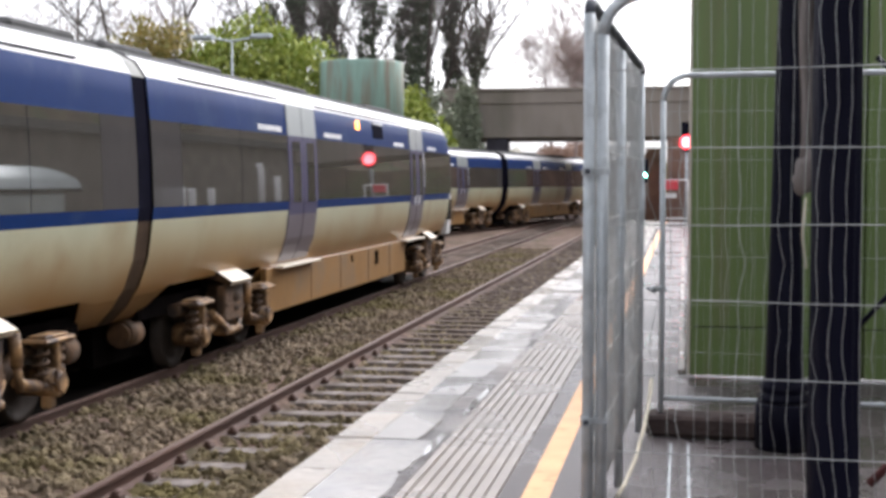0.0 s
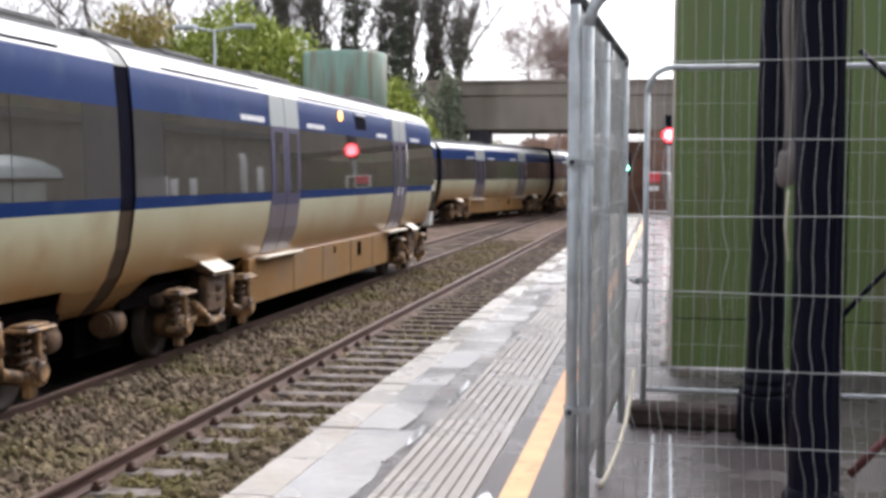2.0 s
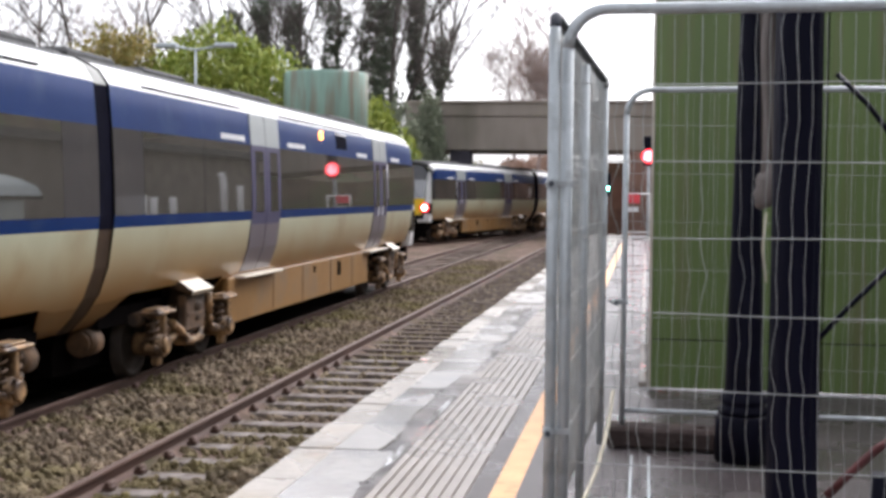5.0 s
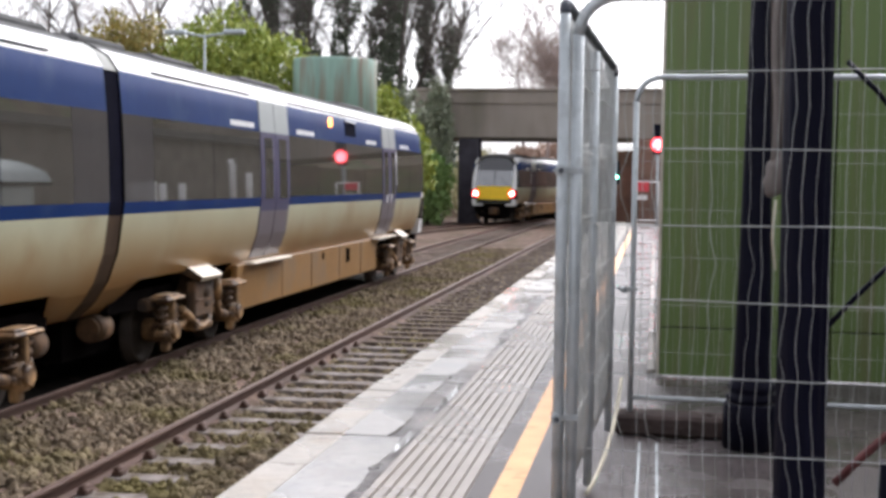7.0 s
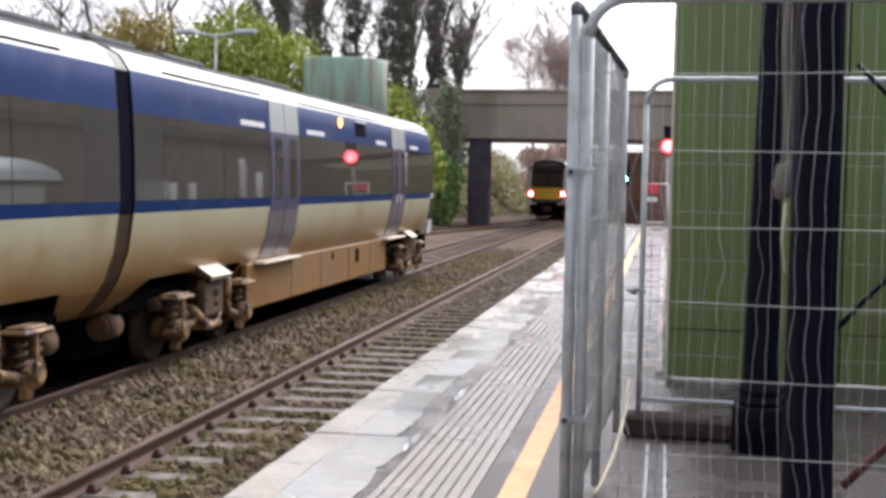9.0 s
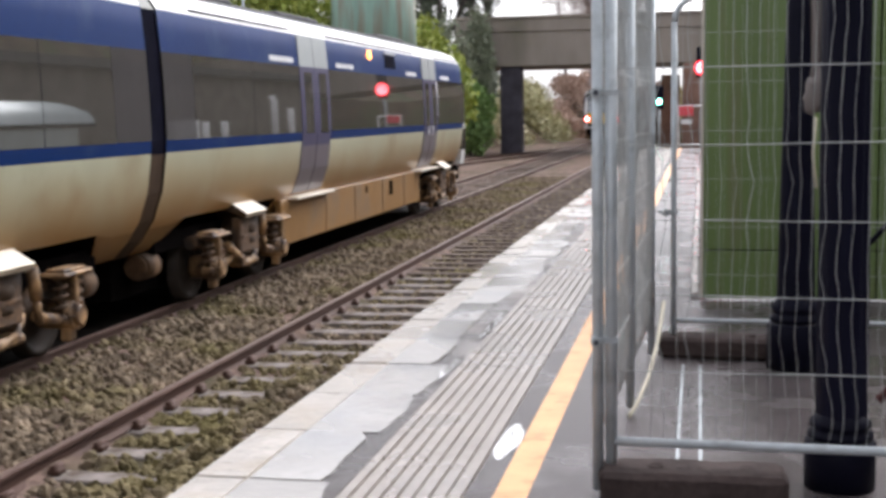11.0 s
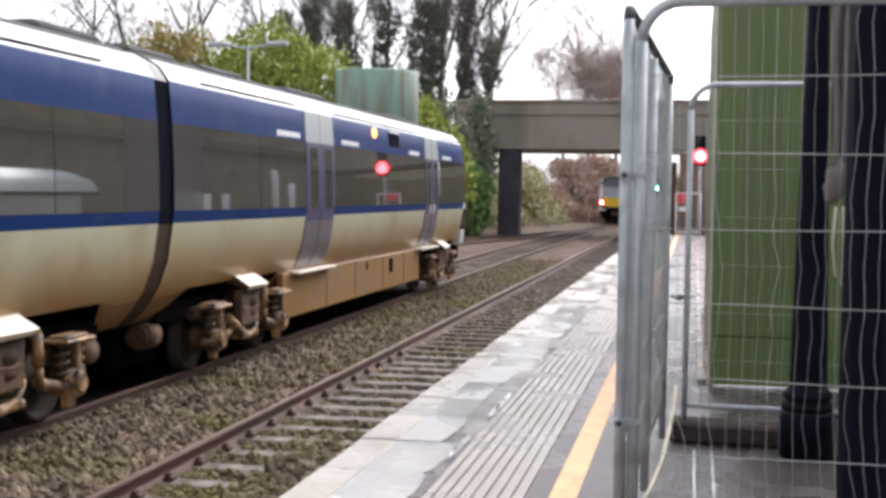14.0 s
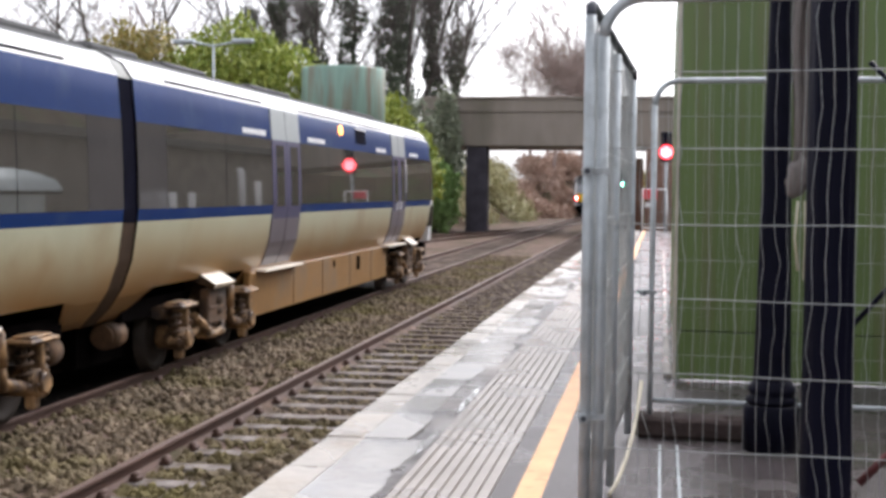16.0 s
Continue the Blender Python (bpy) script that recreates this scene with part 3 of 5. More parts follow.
hose = thing("hose", "pale plastic hose hanging from the fence to the floor", "hose")
part("tube", tube(bmesh.new(), [(1.70, 6.9, 0.35), (1.69, 6.7, 0.27), (1.675, 6.45, 0.18), (1.645, 6.1, 0.09), (1.605, 5.8, 0.03), (1.58, 5.65, 0.011)], 0.0105, 8), M_HOSE, hose)
channel = thing("floor_channel", "pale steel-edged channel set into the asphalt", "channel", kind="structure")
part("edge", boxes((1.80, 1.812, 3.5, 6.9, -0.02, 0.004)), M_GALV, channel)
part("edge", boxes((1.892, 1.904, 3.5, 6.9, -0.02, 0.004)), M_GALV, channel)

# ---- columns ----
def iron_column(at, wrapped, label):
    c = thing("iron_column", label, "column", "canopy columns", at=at)
    bm = bmesh.new()
    k, h = (0.86, 0.72) if wrapped else (1.0, 1.0)
    lathe(bm, [(0.15 * k, 0.0), (0.15 * k, 0.235 * h), (0.14 * k, 0.25 * h)], n=24)
    part("base", bm, M_BLACKIRON, c)
    bm = bmesh.new()
    lathe(bm, [(q * k, z * h) for q, z in ((0.118, 0.25), (0.138, 0.262), (0.138, 0.285), (0.118, 0.297), (0.118, 0.31), (0.13, 0.32), (0.13, 0.34), (0.112, 0.36), (0.106, 0.38))], n=24)
    part("ring_moulding", bm, M_BLACKIRON, c)
    bm = bmesh.new()
    n = 28
    rings = []
    for z in np.linspace(0.37 * h, 3.6, 40):
        ring = []
        for i in range(n):
            a = 2 * math.pi * i / n
            r = 0.084 - 0.0068 * z if wrapped else max(0.058, 0.110 - 0.022 * z)
            if wrapped:
                r += 0.010 + 0.012 * noise.noise(Vector((math.cos(a) * 2.5, math.sin(a) * 2.5, z * 0.5))) + 0.006 * noise.noise(Vector((math.cos(a) * 9, math.sin(a) * 9, z * 0.8)))
            ring.append(bm.verts.new((r * math.cos(a), r * math.sin(a), z)))
        rings.append(ring)
    for a, b in zip(rings, rings[1:]):
        for i in range(n):
            bm.faces.new((a[i], a[(i + 1) % n], b[(i + 1) % n], b[i])).smooth = True
    part("shaft", bm, M_BLACKWRAP if wrapped else M_BLACKIRON, c, "black plastic sheeting wrapped in folds" if wrapped else "")
    return c


iron_column((2.40, 6.92, 0), False, "black cast-iron canopy column with ringed base")
iron_column((2.405, 4.74, 0), True, "black canopy column wrapped in plastic sheeting")

# ---- trains ----
PROFILE = [(0.86, 0.76), (1.04, 0.95), (1.19, 1.18), (1.305, 1.5), (1.365, 1.93), (1.38, 2.08), (1.372, 2.55), (1.348, 3.06), (1.305, 3.535),
           (1.19, 3.71), (0.9, 3.86), (0.5, 3.95), (0.0, 3.98)]


def side_x(z):
    for (xa, za), (xb, zb) in zip(PROFILE, PROFILE[1:]):
        if z <= zb:
            return xa + (xb - xa) * (z - za) / (zb - za)
    return 0.0


def side_panel(bm, y0, y1, z0, z1, out, side=1, mat=0, steps=6, depth=0.03):
    """A strip that follows the body's side, standing out by a little."""
    zs = np.linspace(z0, z1, steps + 1)
    outer = [[bm.verts.new((side * (side_x(z) + out), y, z)) for z in zs] for y in (y0, y1)]
    inner = [[bm.verts.new((side * (side_x(z) + out - depth), y, z)) for z in zs] for y in (y0, y1)]
    fl = []
    for k in range(steps):
        fl.append((outer[0][k], outer[1][k], outer[1][k + 1], outer[0][k + 1]))
        for e in (0, 1):
            fl.append((outer[e][k], outer[e][k + 1], inner[e][k + 1], inner[e][k]))
    fl.append((outer[0][0], outer[1][0], inner[1][0], inner[0][0]))
    fl.append((outer[0][-1], outer[1][-1], inner[1][-1], inner[0][-1]))
    for q in fl:
        f = bm.faces.new(q)
        f.material_index = mat
    return bm


LENGTH = 19.0
CAB_DOORS = ((4.95, 6.43), (13.55, 14.95))
MID_DOORS = ((4.95, 6.43), (12.35, 13.80))


def wheel_bm(bm, x, y, s):
    """A rail wheel with tyre, dished web and hub, its outer face towards s."""
    prof = [(0.0, 0.075), (0.10, 0.075), (0.12, 0.04), (0.30, 0.02), (0.345, 0.045), (0.36, 0.065), (0.42, 0.065), (0.425, -0.04), (0.45, -0.05), (0.45, -0.07), (0.0, -0.07)]
    n = 32
    rings = [[bm.verts.new((x + s * o, y + r * math.cos(2 * math.pi * i / n), 0.42 + r * math.sin(2 * math.pi * i / n))) for i in range(n)] for r, o in prof if r > 0]
    for a, b in zip(rings, rings[1:]):
        for i in range(n):
            bm.faces.new((a[i], a[(i + 1) % n], b[(i + 1) % n], b[i])).smooth = True
    bm.faces.new(rings[0])
    bm.faces.new(rings[-1])


def bogie_meshes():
    """The meshes of one bogie, about its centre at rail level; shared by all cars."""
    out = []

    def add(nm, bm, mat, lb=""):
        bmesh.ops.recalc_face_normals(bm, faces=bm.faces[:])
        out.append((nm, mesh_from(bm, nm, mat), lb))

    bm = bmesh.new()
    for s in (-1, 1):
        x = s * 1.02
        box(bm, x - 0.08, x + 0.08, -0.62, 0.62, 0.40, 0.60, bevel=0.03)
        for e in (-1, 1):
            tube(bm, [(x, e * 0.55, 0.50), (x, e * 0.80, 0.62), (x, e * 1.0, 0.74), (x, e * 1.55, 0.76)], 0.085, 8)
    box(bm, -1.0, 1.0, -0.35, 0.35, 0.42, 0.66, bevel=0.04)
    add("bogie_frame", bm, M_BOGIE)
    for y in (-1.22, 1.22):
        bm = bmesh.new()
        for s in (-1, 1):
            wheel_bm(bm, s * 0.82, y, s)
        rod(bm, (-0.8, y, 0.42), (0.8, y, 0.42), 0.08, 10)
        add("wheelset", bm, M_WHEEL, "dark steel wheels on an axle")
        e = 1 if y > 0 else -1
        for s in (-1, 1):
            x = s * 1.19
            bm = bmesh.new()
            rod(bm, (s * 0.92, y, 0.42), (s * 1.30, y, 0.42), 0.15, 16)
            rod(bm, (s * 1.30, y, 0.42), (s * 1.35, y, 0.42), 0.115, 14, 0.09)
            for k in range(6):
                a = math.pi * k / 3
                rod(bm, (s * 1.29, y + 0.125 * math.cos(a), 0.42 + 0.125 * math.sin(a)), (s * 1.325, y + 0.125 * math.cos(a), 0.42 + 0.125 * math.sin(a)), 0.016, 6)
            box(bm, x - 0.09, x + 0.09, y - 0.21, y + 0.21, 0.34, 0.44, bevel=0.03)
            box(bm, x - 0.05, x + 0.06, y - 0.09, y + 0.05, 0.16, 0.30, bevel=0.02)
            tube(bm, [(x, y - e * 0.18, 0.40), (x, y - e * 0.42, 0.44), (x, y - e * 0.60, 0.50)], 0.06, 8)
            add("axle_box", bm, M_BOGIEPALE, "tan dusty axle box")
            for dy in (-0.15, 0.15):
                bm = bmesh.new()
                turns = [(x + 0.068 * math.cos(a), y + dy + 0.068 * math.sin(a), 0.44 + 0.37 * a / (8 * math.pi)) for a in np.linspace(0, 8 * math.pi, 49)]
                tube(bm, turns, 0.021, 6)
                rod(bm, (x, y + dy, 0.42), (x, y + dy, 0.82), 0.034, 8)
                add("spring", bm, M_BOGIE, "coiled primary spring")
            bm = boxes((x - 0.15, x + 0.15, y - 0.29, y + 0.29, 0.81, 0.855), bevel=0.018)
            box(bm, x - 0.10, x + 0.10, y - 0.22, y + 0.22, 0.855, 0.885, bevel=0.012)
            box(bm, x - 0.03, x + 0.12, y - 0.035, y + 0.035, 0.55, 0.80, bevel=0.012)
            add("spring_cap", bm, M_BOGIEPALE, "tan spring cap plate")
    for s in (-1, 1):
        bm = bmesh.new()
        rod(bm, (s * 1.25, -0.86, 0.66), (s * 1.25, -0.50, 0.50), 0.055, 12)
        rod(bm, (s * 1.25, -0.52, 0.51), (s * 1.25, -0.30, 0.41), 0.032, 10)
        box(bm, s * 1.2 - 0.07, s * 1.2 + 0.07, -0.36, -0.22, 0.33, 0.47, bevel=0.025)
        add("damper", bm, M_BOGIEPALE, "tan damper")
        bm = bmesh.new()
        rod(bm, (s * 1.24, 0.60, 0.42), (s * 1.24, 0.54, 0.70), 0.040, 10)
        rod(bm, (s * 1.24, 0.55, 0.66), (s * 1.24, 0.50, 0.98), 0.06, 10)
        add("damper", bm, M_BOGIEPALE, "tan damper")
        bm = bmesh.new()
        box(bm, s * 1.14 - 0.11, s * 1.14 + 0.11, -0.30, 0.34, 0.30, 0.40, bevel=0.03)
        tube(bm, [(s * 1.2, -0.28, 0.36), (s * 1.22, -0.05, 0.33), (s * 1.22, 0.22, 0.40), (s * 1.2, 0.34, 0.56)], 0.042, 8)
        add("brake_gear", bm, M_BOGIEPALE, "tan brake gear")
        bm = lathe(bmesh.new(), [(0.24, 0.60), (0.28, 0.62), (0.28, 0.68), (0.25, 0.70), (0.29, 0.76), (0.30, 0.82), (0.27, 0.88), (0.22, 0.90), (0.22, 1.06)], s * 1.02, 0.0, 20)
        add("air_spring", bm, M_LOWGAP, "dark brown rubber air spring")
        bm = boxes((s * 1.22 - 0.06, s * 1.22 + 0.06, -0.44, 0.26, 0.50, 0.985), bevel=0.02)
        box(bm, s * 1.285 - 0.006, s * 1.285 + 0.012, -0.40, 0.22, 0.70, 0.74, bevel=0.004)
        add("side_housing", bm, M_BOGIE, "dusty brown housing under the cover plate")
        bm = bmesh.new()
        top = ((s * 1.04, -0.46, 1.265), (s * 1.04, 0.28, 1.265), (s * 1.40, 0.30, 1.04), (s * 1.40, -0.48, 1.04))
        low = ((s * 1.00, -0.44, 1.10), (s * 1.00, 0.26, 1.10), (s * 1.36, 0.28, 0.985), (s * 1.36, -0.46, 0.985))
        v = [bm.verts.new(p) for p in top + low]
        for q in ((0, 1, 2, 3), (4, 5, 6, 7), (0, 1, 5, 4), (1, 2, 6, 5), (2, 3, 7, 6), (3, 0, 4, 7)):
            bm.faces.new([v[i] for i in q]).material_index = 0 if q in ((0, 1, 2, 3), (2, 3, 7, 6)) else 1
        add("cover_plate", bm, [M_PLATE, M_BOGIE], "pale sloping cover plate over the air spring")
    return out


BOGIE = bogie_meshes()


def slab_between(bm, front, depth):
    """A plate with the given front corners, thick towards -y."""
    f = [bm.verts.new(p) for p in front]
    r = [bm.verts.new((p[0], p[1] - depth, p[2])) for p in front]
    n = len(front)
    bm.faces.new(f)
    bm.faces.new(r[::-1])
    for k in range(n):
        bm.faces.new((f[k], r[k], r[(k + 1) % n], f[(k + 1) % n]))
    bmesh.ops.recalc_face_normals(bm, faces=bm.faces[:])
    return bm


def cab_front(car, tail_lit):
    """The driver's end: raked screen under a dark dome, white corner posts, yellow panel, lamps and coupler."""
    y0 = LENGTH - 0.44

    def rake(z):
        return y0 + 0.30 - 0.36 * max(0.0, z - 2.1)

    def plate(name, pts, depth, mat, label=""):
        return part(name, slab_between(bmesh.new(), [(x, rake(z), z) for x, z in pts], depth), mat, car, label)

    dome = [(-1.08, 3.02), (1.08, 3.02), (1.02, 3.34), (0.86, 3.56), (0.55, 3.70), (0.0, 3.75), (-0.55, 3.70), (-0.86, 3.56), (-1.02, 3.34)]
    plate("cab_dome", dome, 0.30, M_CABBLACK, "dark gloss dome over the windscreen")
    for x0, x1 in ((-1.04, -0.035), (0.035, 1.04)):
        pane = part("windscreen", slab_between(bmesh.new(), [(x, rake(z) - 0.004, z) for x, z in ((x0, 2.12), (x1, 2.12), (x1, 3.01), (x0, 3.01))], 0.2), M_SCREEN, car, "dark sky-reflecting windscreen pane")
        part("wiper", rod(bmesh.new(), (x0 + 0.25, rake(2.13) + 0.012, 2.13), (x0 + 0.62, rake(2.6) + 0.012, 2.6), 0.012, 6), M_BELLOWS, pane)
    plate("centre_post", [(-0.034, 2.12), (0.034, 2.12), (0.034, 3.01), (-0.034, 3.01)], 0.2, M_CABBLACK)
    for s in (-1, 1):
        post = [(s * 1.05, 1.92), (s * 1.29, 1.92), (s * 1.27, 2.7), (s * 1.20, 3.2), (s * 1.09, 3.42), (s * 1.045, 3.3), (s * 1.085, 3.0), (s * 1.05, 2.9)]
        plate("cab_pillar", post, 0.42, M_ROOF, "white corner post")
    plate("cab_panel", [(-0.88, 1.36), (0.88, 1.36), (1.0, 1.92), (1.0, 2.11), (-1.0, 2.11), (-1.0, 1.92)], 0.3, M_CABYELLOW, "yellow warning panel")
    plate("lower_panel", [(-1.0, 1.12), (1.0, 1.12), (1.0, 1.35), (-1.0, 1.35)], 0.3, M_CABBLACK, "black lower panel")
    for s in (-1, 1):
        plate("corner_valance", [(s * 0.70, 1.00), (s * 1.24, 1.02), (s * 1.28, 1.38), (s * 1.03, 1.38), (s * 1.03, 1.13), (s * 0.70, 1.13)], 0.45, M_ROOF, "white corner valance")
        bay = plate("lamp_cluster", [(s * 0.89, 1.39), (s * 1.30, 1.39), (s * 1.31, 1.91), (s * 1.01, 1.91)], 0.4, M_CABBLACK, "black lamp housing")
        yf = rake(1.7)
        # when lit, the disc behind the bulb glows as its red halo
        tl = part("tail_light", rod(bmesh.new(), (s * 1.05, yf - 0.02, 1.70), (s * 1.05, yf + 0.02, 1.70), 0.23, 20), M_REDGLOW if tail_lit else M_BAND, bay, "lit red tail light" if tail_lit else "unlit tail light")
        part("tail_bulb", rod(bmesh.new(), (s * 1.05, yf + 0.02, 1.70), (s * 1.05, yf + 0.035, 1.70), 0.14, 20), M_TAILLAMP if tail_lit else M_GLASS, bay)
        part("buffer_beam", boxes((s * 0.98 - 0.16, s * 0.98 + 0.16, y0 - 0.2, y0 + 0.16, 0.62, 0.98), bevel=0.03), M_UNDER, car)
    part("snow_plough", slab_between(bmesh.new(), [(-0.9, y0 + 0.05, 0.32), (0.9, y0 + 0.05, 0.32), (1.0, y0 + 0.1, 0.62), (-1.0, y0 + 0.1, 0.62)], 0.05), M_UNDER, car)
    bm = boxes((-0.26, 0.26, y0 - 0.2, y0 + 0.45, 0.52, 0.90), bevel=0.05)
    rod(bm, (-0.12, y0 + 0.45, 0.8), (-0.12, y0 + 0.52, 0.8), 0.07, 10)
    rod(bm, (0.12, y0 + 0.45, 0.66), (0.12, y0 + 0.52, 0.66), 0.07, 10)
    part("coupler", bm, M_BOGIE, car, "dusty automatic coupler")


def rail_car(label, group, cab, number=False, lamp=False, tail_lit=False, waist=None):
    """A diesel rail car from y = 0 to LENGTH on rails at z = 0; a cab, if any, is at its far end."""
    car = thing("rail_car", label, "rail car", group)
    doors = CAB_DOORS if cab else MID_DOORS
    near = [0.0, 0.25, 0.55, 0.95, 4.26, 4.30]
    ys = near + ([LENGTH - 4.30, LENGTH - 4.26, LENGTH - 1.6, LENGTH - 1.0, LENGTH - 0.65, LENGTH - 0.45] if cab else [LENGTH - y for y in reversed(near)])
    bays = ((0.9, 4.28), (LENGTH - 4.28, LENGTH - 0.9))    # the side is cut away over the bogies
    bm = bmesh.new()
    rings = []
    fine = []
    for (xa, za), (xb, zb) in zip(PROFILE, PROFILE[1:]):
        fine += [(xa + (xb - xa) * t, za + (zb - za) * t) for t in (0.0, 0.5)]
    fine.append(PROFILE[-1])
    full = [(-x, z) for x, z in fine] + [(x, z) for x, z in reversed(fine[:-1])]
    for i, y in enumerate(ys):
        k = 1.0
        drop = 0.0
        if cab:
            k = {9: 0.995, 10: 0.975, 11: 0.945}.get(i, 1.0)
            drop = {9: 0.02, 10: 0.10, 11: 0.26}.get(i, 0.0)
        low = 1.12 if any(p < y < q for p, q in bays) else 0.0
        rings.append([bm.verts.new((math.copysign(max(abs(x), side_x(low)) if z < low else x, x) * k, y - (max(0.0, 0.36 * (z - 2.1) - 0.28) if cab and i == 11 else 0.0), max(z, low) - drop * max(0, (z - 2.6) / 1.3))) for x, z in full])
    m = len(full)

    def band(z):
        return 0 if z < 1.12 else 1 if z < 1.93 else 7 if z < 2.07 else 6 if 2.07 < z < 3.06 else 2 if z < 3.535 else 3 if z < 3.80 else 4

    for a, b in zip(rings, rings[1:]):
        for k in range(m):
            q = (a[k], a[(k + 1) % m], b[(k + 1) % m], b[k])
            if (q[0].co - q[1].co).length < 1e-5 and (q[2].co - q[3].co).length < 1e-5:
                continue
            f = bm.faces.new(q)
            zc = (full[k][1] + full[(k + 1) % m][1]) / 2
            f.material_index = band(zc) if k != m - 1 else 5
            f.smooth = k != m - 1
    for ring in (rings[0], rings[-1][::-1]):
        bm.faces.new([bm.verts.new(v.co) for v in ring]).material_index = 5
    part("body", bm, [M_DIRTY, M_GREYBODY, M_BLUE, M_ROOF, M_ROOFGREY, M_UNDER, M_BAND, waist or M_BLUE], car, "blue body with grey lower side and white roof edge")
    # glazing, doors and fittings on each side
    edges = [0.85] + [e for d in doors for e in d] + [LENGTH - 0.85]
    for s in (-1, 1):
        for a, b in zip(edges[::2], edges[1::2]):
            w = part("window_band", side_panel(bmesh.new(), a + 0.004, b - 0.004, 2.07, 3.06, 0.004, s), M_GLASS, car, "dark reflecting tinted glazing")
            n = max(1, round((b - a) / 1.7))
            for k in range(1, n):
                y = a + (b - a) * k / n
                part("window_joint", side_panel(bmesh.new(), y - 0.005, y + 0.005, 2.075, 3.055, 0.0055, s, depth=0.01), M_BELLOWS, w)
        for a, b in ((0.02, 0.84), (LENGTH - 0.84, LENGTH - (0.62 if cab else 0.02))):
            part("end_panel", side_panel(bmesh.new(), a, b, 2.07, 3.06, 0.002, s), M_BAND, car, "dark grey painted panel beside the glazing")
        for d0, d1 in doors:
            mid = (d0 + d1) / 2
            for a, b in ((d0, mid - 0.012), (mid + 0.012, d1)):
                leaf = part("door", side_panel(bmesh.new(), a, b, 1.14, 3.06, 0.012, s), M_DOORBLUE, car, "purple-grey sliding door leaf")
                part("door_foot", side_panel(bmesh.new(), a + 0.003, b - 0.003, 1.142, 1.86, 0.015, s, depth=0.02), M_DOORLOW, leaf, "dusty taupe lower door")
                part("door_window", side_panel(bmesh.new(), a + 0.17, b - 0.15, 2.05, 2.98, 0.016, s, depth=0.02), M_GLASS, leaf)
                part("door_head", side_panel(bmesh.new(), a, b, 3.062, 3.53, 0.013, s), M_DOORGREY, leaf, "pale grey panel over the door")
            st_ = boxes((s * 1.02 if s > 0 else -1.36, 1.36 if s > 0 else -1.02, d0 - 0.25, d1 + 0.25, 1.06, 1.10), bevel=0.01)
            part("door_step", st_, M_PLATE, car, "pale folding step under the door")
            if d0 > 10:
                part("grab_rail", rod(bmesh.new(), (s * 1.375, d1 + 0.06, 2.25), (s * 1.345, d1 + 0.06, 3.02), 0.022, 8), M_WHITE, car, "white grab rail beside the door")
                for y in (mid - 0.2, mid + 0.2):
                    part("door_marking", side_panel(bmesh.new(), y - 0.05, y + 0.05, 1.86, 2.06, 0.018, s, depth=0.02), M_WHITE, car, "short white mark")
        # underframe skirt between the bogies
        bm = bmesh.new()
        box(bm, s * 1.16 - 0.05, s * 1.16 + 0.05, 4.35, 13.7, 0.40, 1.08, bevel=0.015)
        sk = part("skirt", bm, M_DIRTY, car, "tan dust-stained underframe skirt")
        for y, w, z0, z1 in ((9.15, 0.10, 0.88, 1.0), (10.95, 0.26, 0.72, 0.99)):
            part("vent_slot", boxes((s * 1.216 - 0.006, s * 1.216 + 0.004, y, y + w, z0, z1)), M_UNDER, sk)
        for y in (6.6, 8.4, 10.4, 12.2):
            part("skirt_joint", boxes((s * 1.2135 - 0.004, s * 1.2135 + 0.002, y, y + 0.02, 0.42, 1.06)), M_BOGIE, sk)
        # small white lettering bars
        bm = bmesh.new()
        for a, b in ((3.65, 4.6), (6.95, 7.95), (12.05, 12.95), (15.5, 16.4)) if cab else ((3.65, 4.6), (6.95, 7.95), (10.9, 11.8)):
            y = a
            while y < b:
                w = random.uniform(0.06, 0.13)
                side_panel(bm, y, y + w, 3.10, 3.18, 0.006, s, depth=0.012, steps=1)
                y += w + 0.025
        tagged(part("lettering", bm, M_WHITE, car, "small white lettering bars"), kind="stuff")
        if number:
            for k in range(8):
                y = LENGTH - 4.50 + k * 0.163
                part("number_bar", side_panel(bmesh.new(), y, y + 0.125, 3.10, 3.235, 0.006, s, depth=0.012, steps=1), M_WHITE, car)
        if lamp:
            part("body_lamp", rod(bmesh.new(), (s * 1.29, 9.15, 3.40), (s * 1.35, 9.15, 3.40), 0.085, 16), M_ORANGELAMP, car, "lit orange side lamp")
            bm = side_panel(bmesh.new(), 10.3, 11.15, 3.20, 3.45, 0.006, s, depth=0.02)
            part("destination_display", bm, M_BELLOWS, car, "small dark destination display")
            part("display_hood", side_panel(bmesh.new(), 10.3, 11.1, 3.47, 3.50, 0.03, s, depth=0.04), M_WHITE, car)
    # roof equipment
    for y, ln in ((2.6, 1.6), (6.2, 2.2), (12.6, 2.4)):
        part("roof_pod", boxes((-0.62, 0.62, y, y + ln, 3.90, 4.01), bevel=0.05), M_ROOFGREY, car)
    for ya in ((0.12,) if cab else (0.12, LENGTH - 1.5)):
        part("roof_hood", boxes((-0.74, 0.74, ya, ya + 1.38, 3.84, 3.985), bevel=0.05), M_ROOFGREY, car, "dark hood on the roof end")
    part("roof_walkway", boxes((-0.62, 0.62, 0.5, LENGTH - 2.6, 3.88, 3.945), bevel=0.02), M_ROOFGREY, car, "dark grey strip along the roof top")
    bm = bmesh.new()
    for s in (-1, 1):
        for ga, gb in ((1.0, 4.7), (6.6, LENGTH - 6.0), (LENGTH - 3.9, LENGTH - 1.2)):
            side_panel(bm, ga, gb, 3.588, 3.606, 0.022, s, depth=0.03, steps=1)
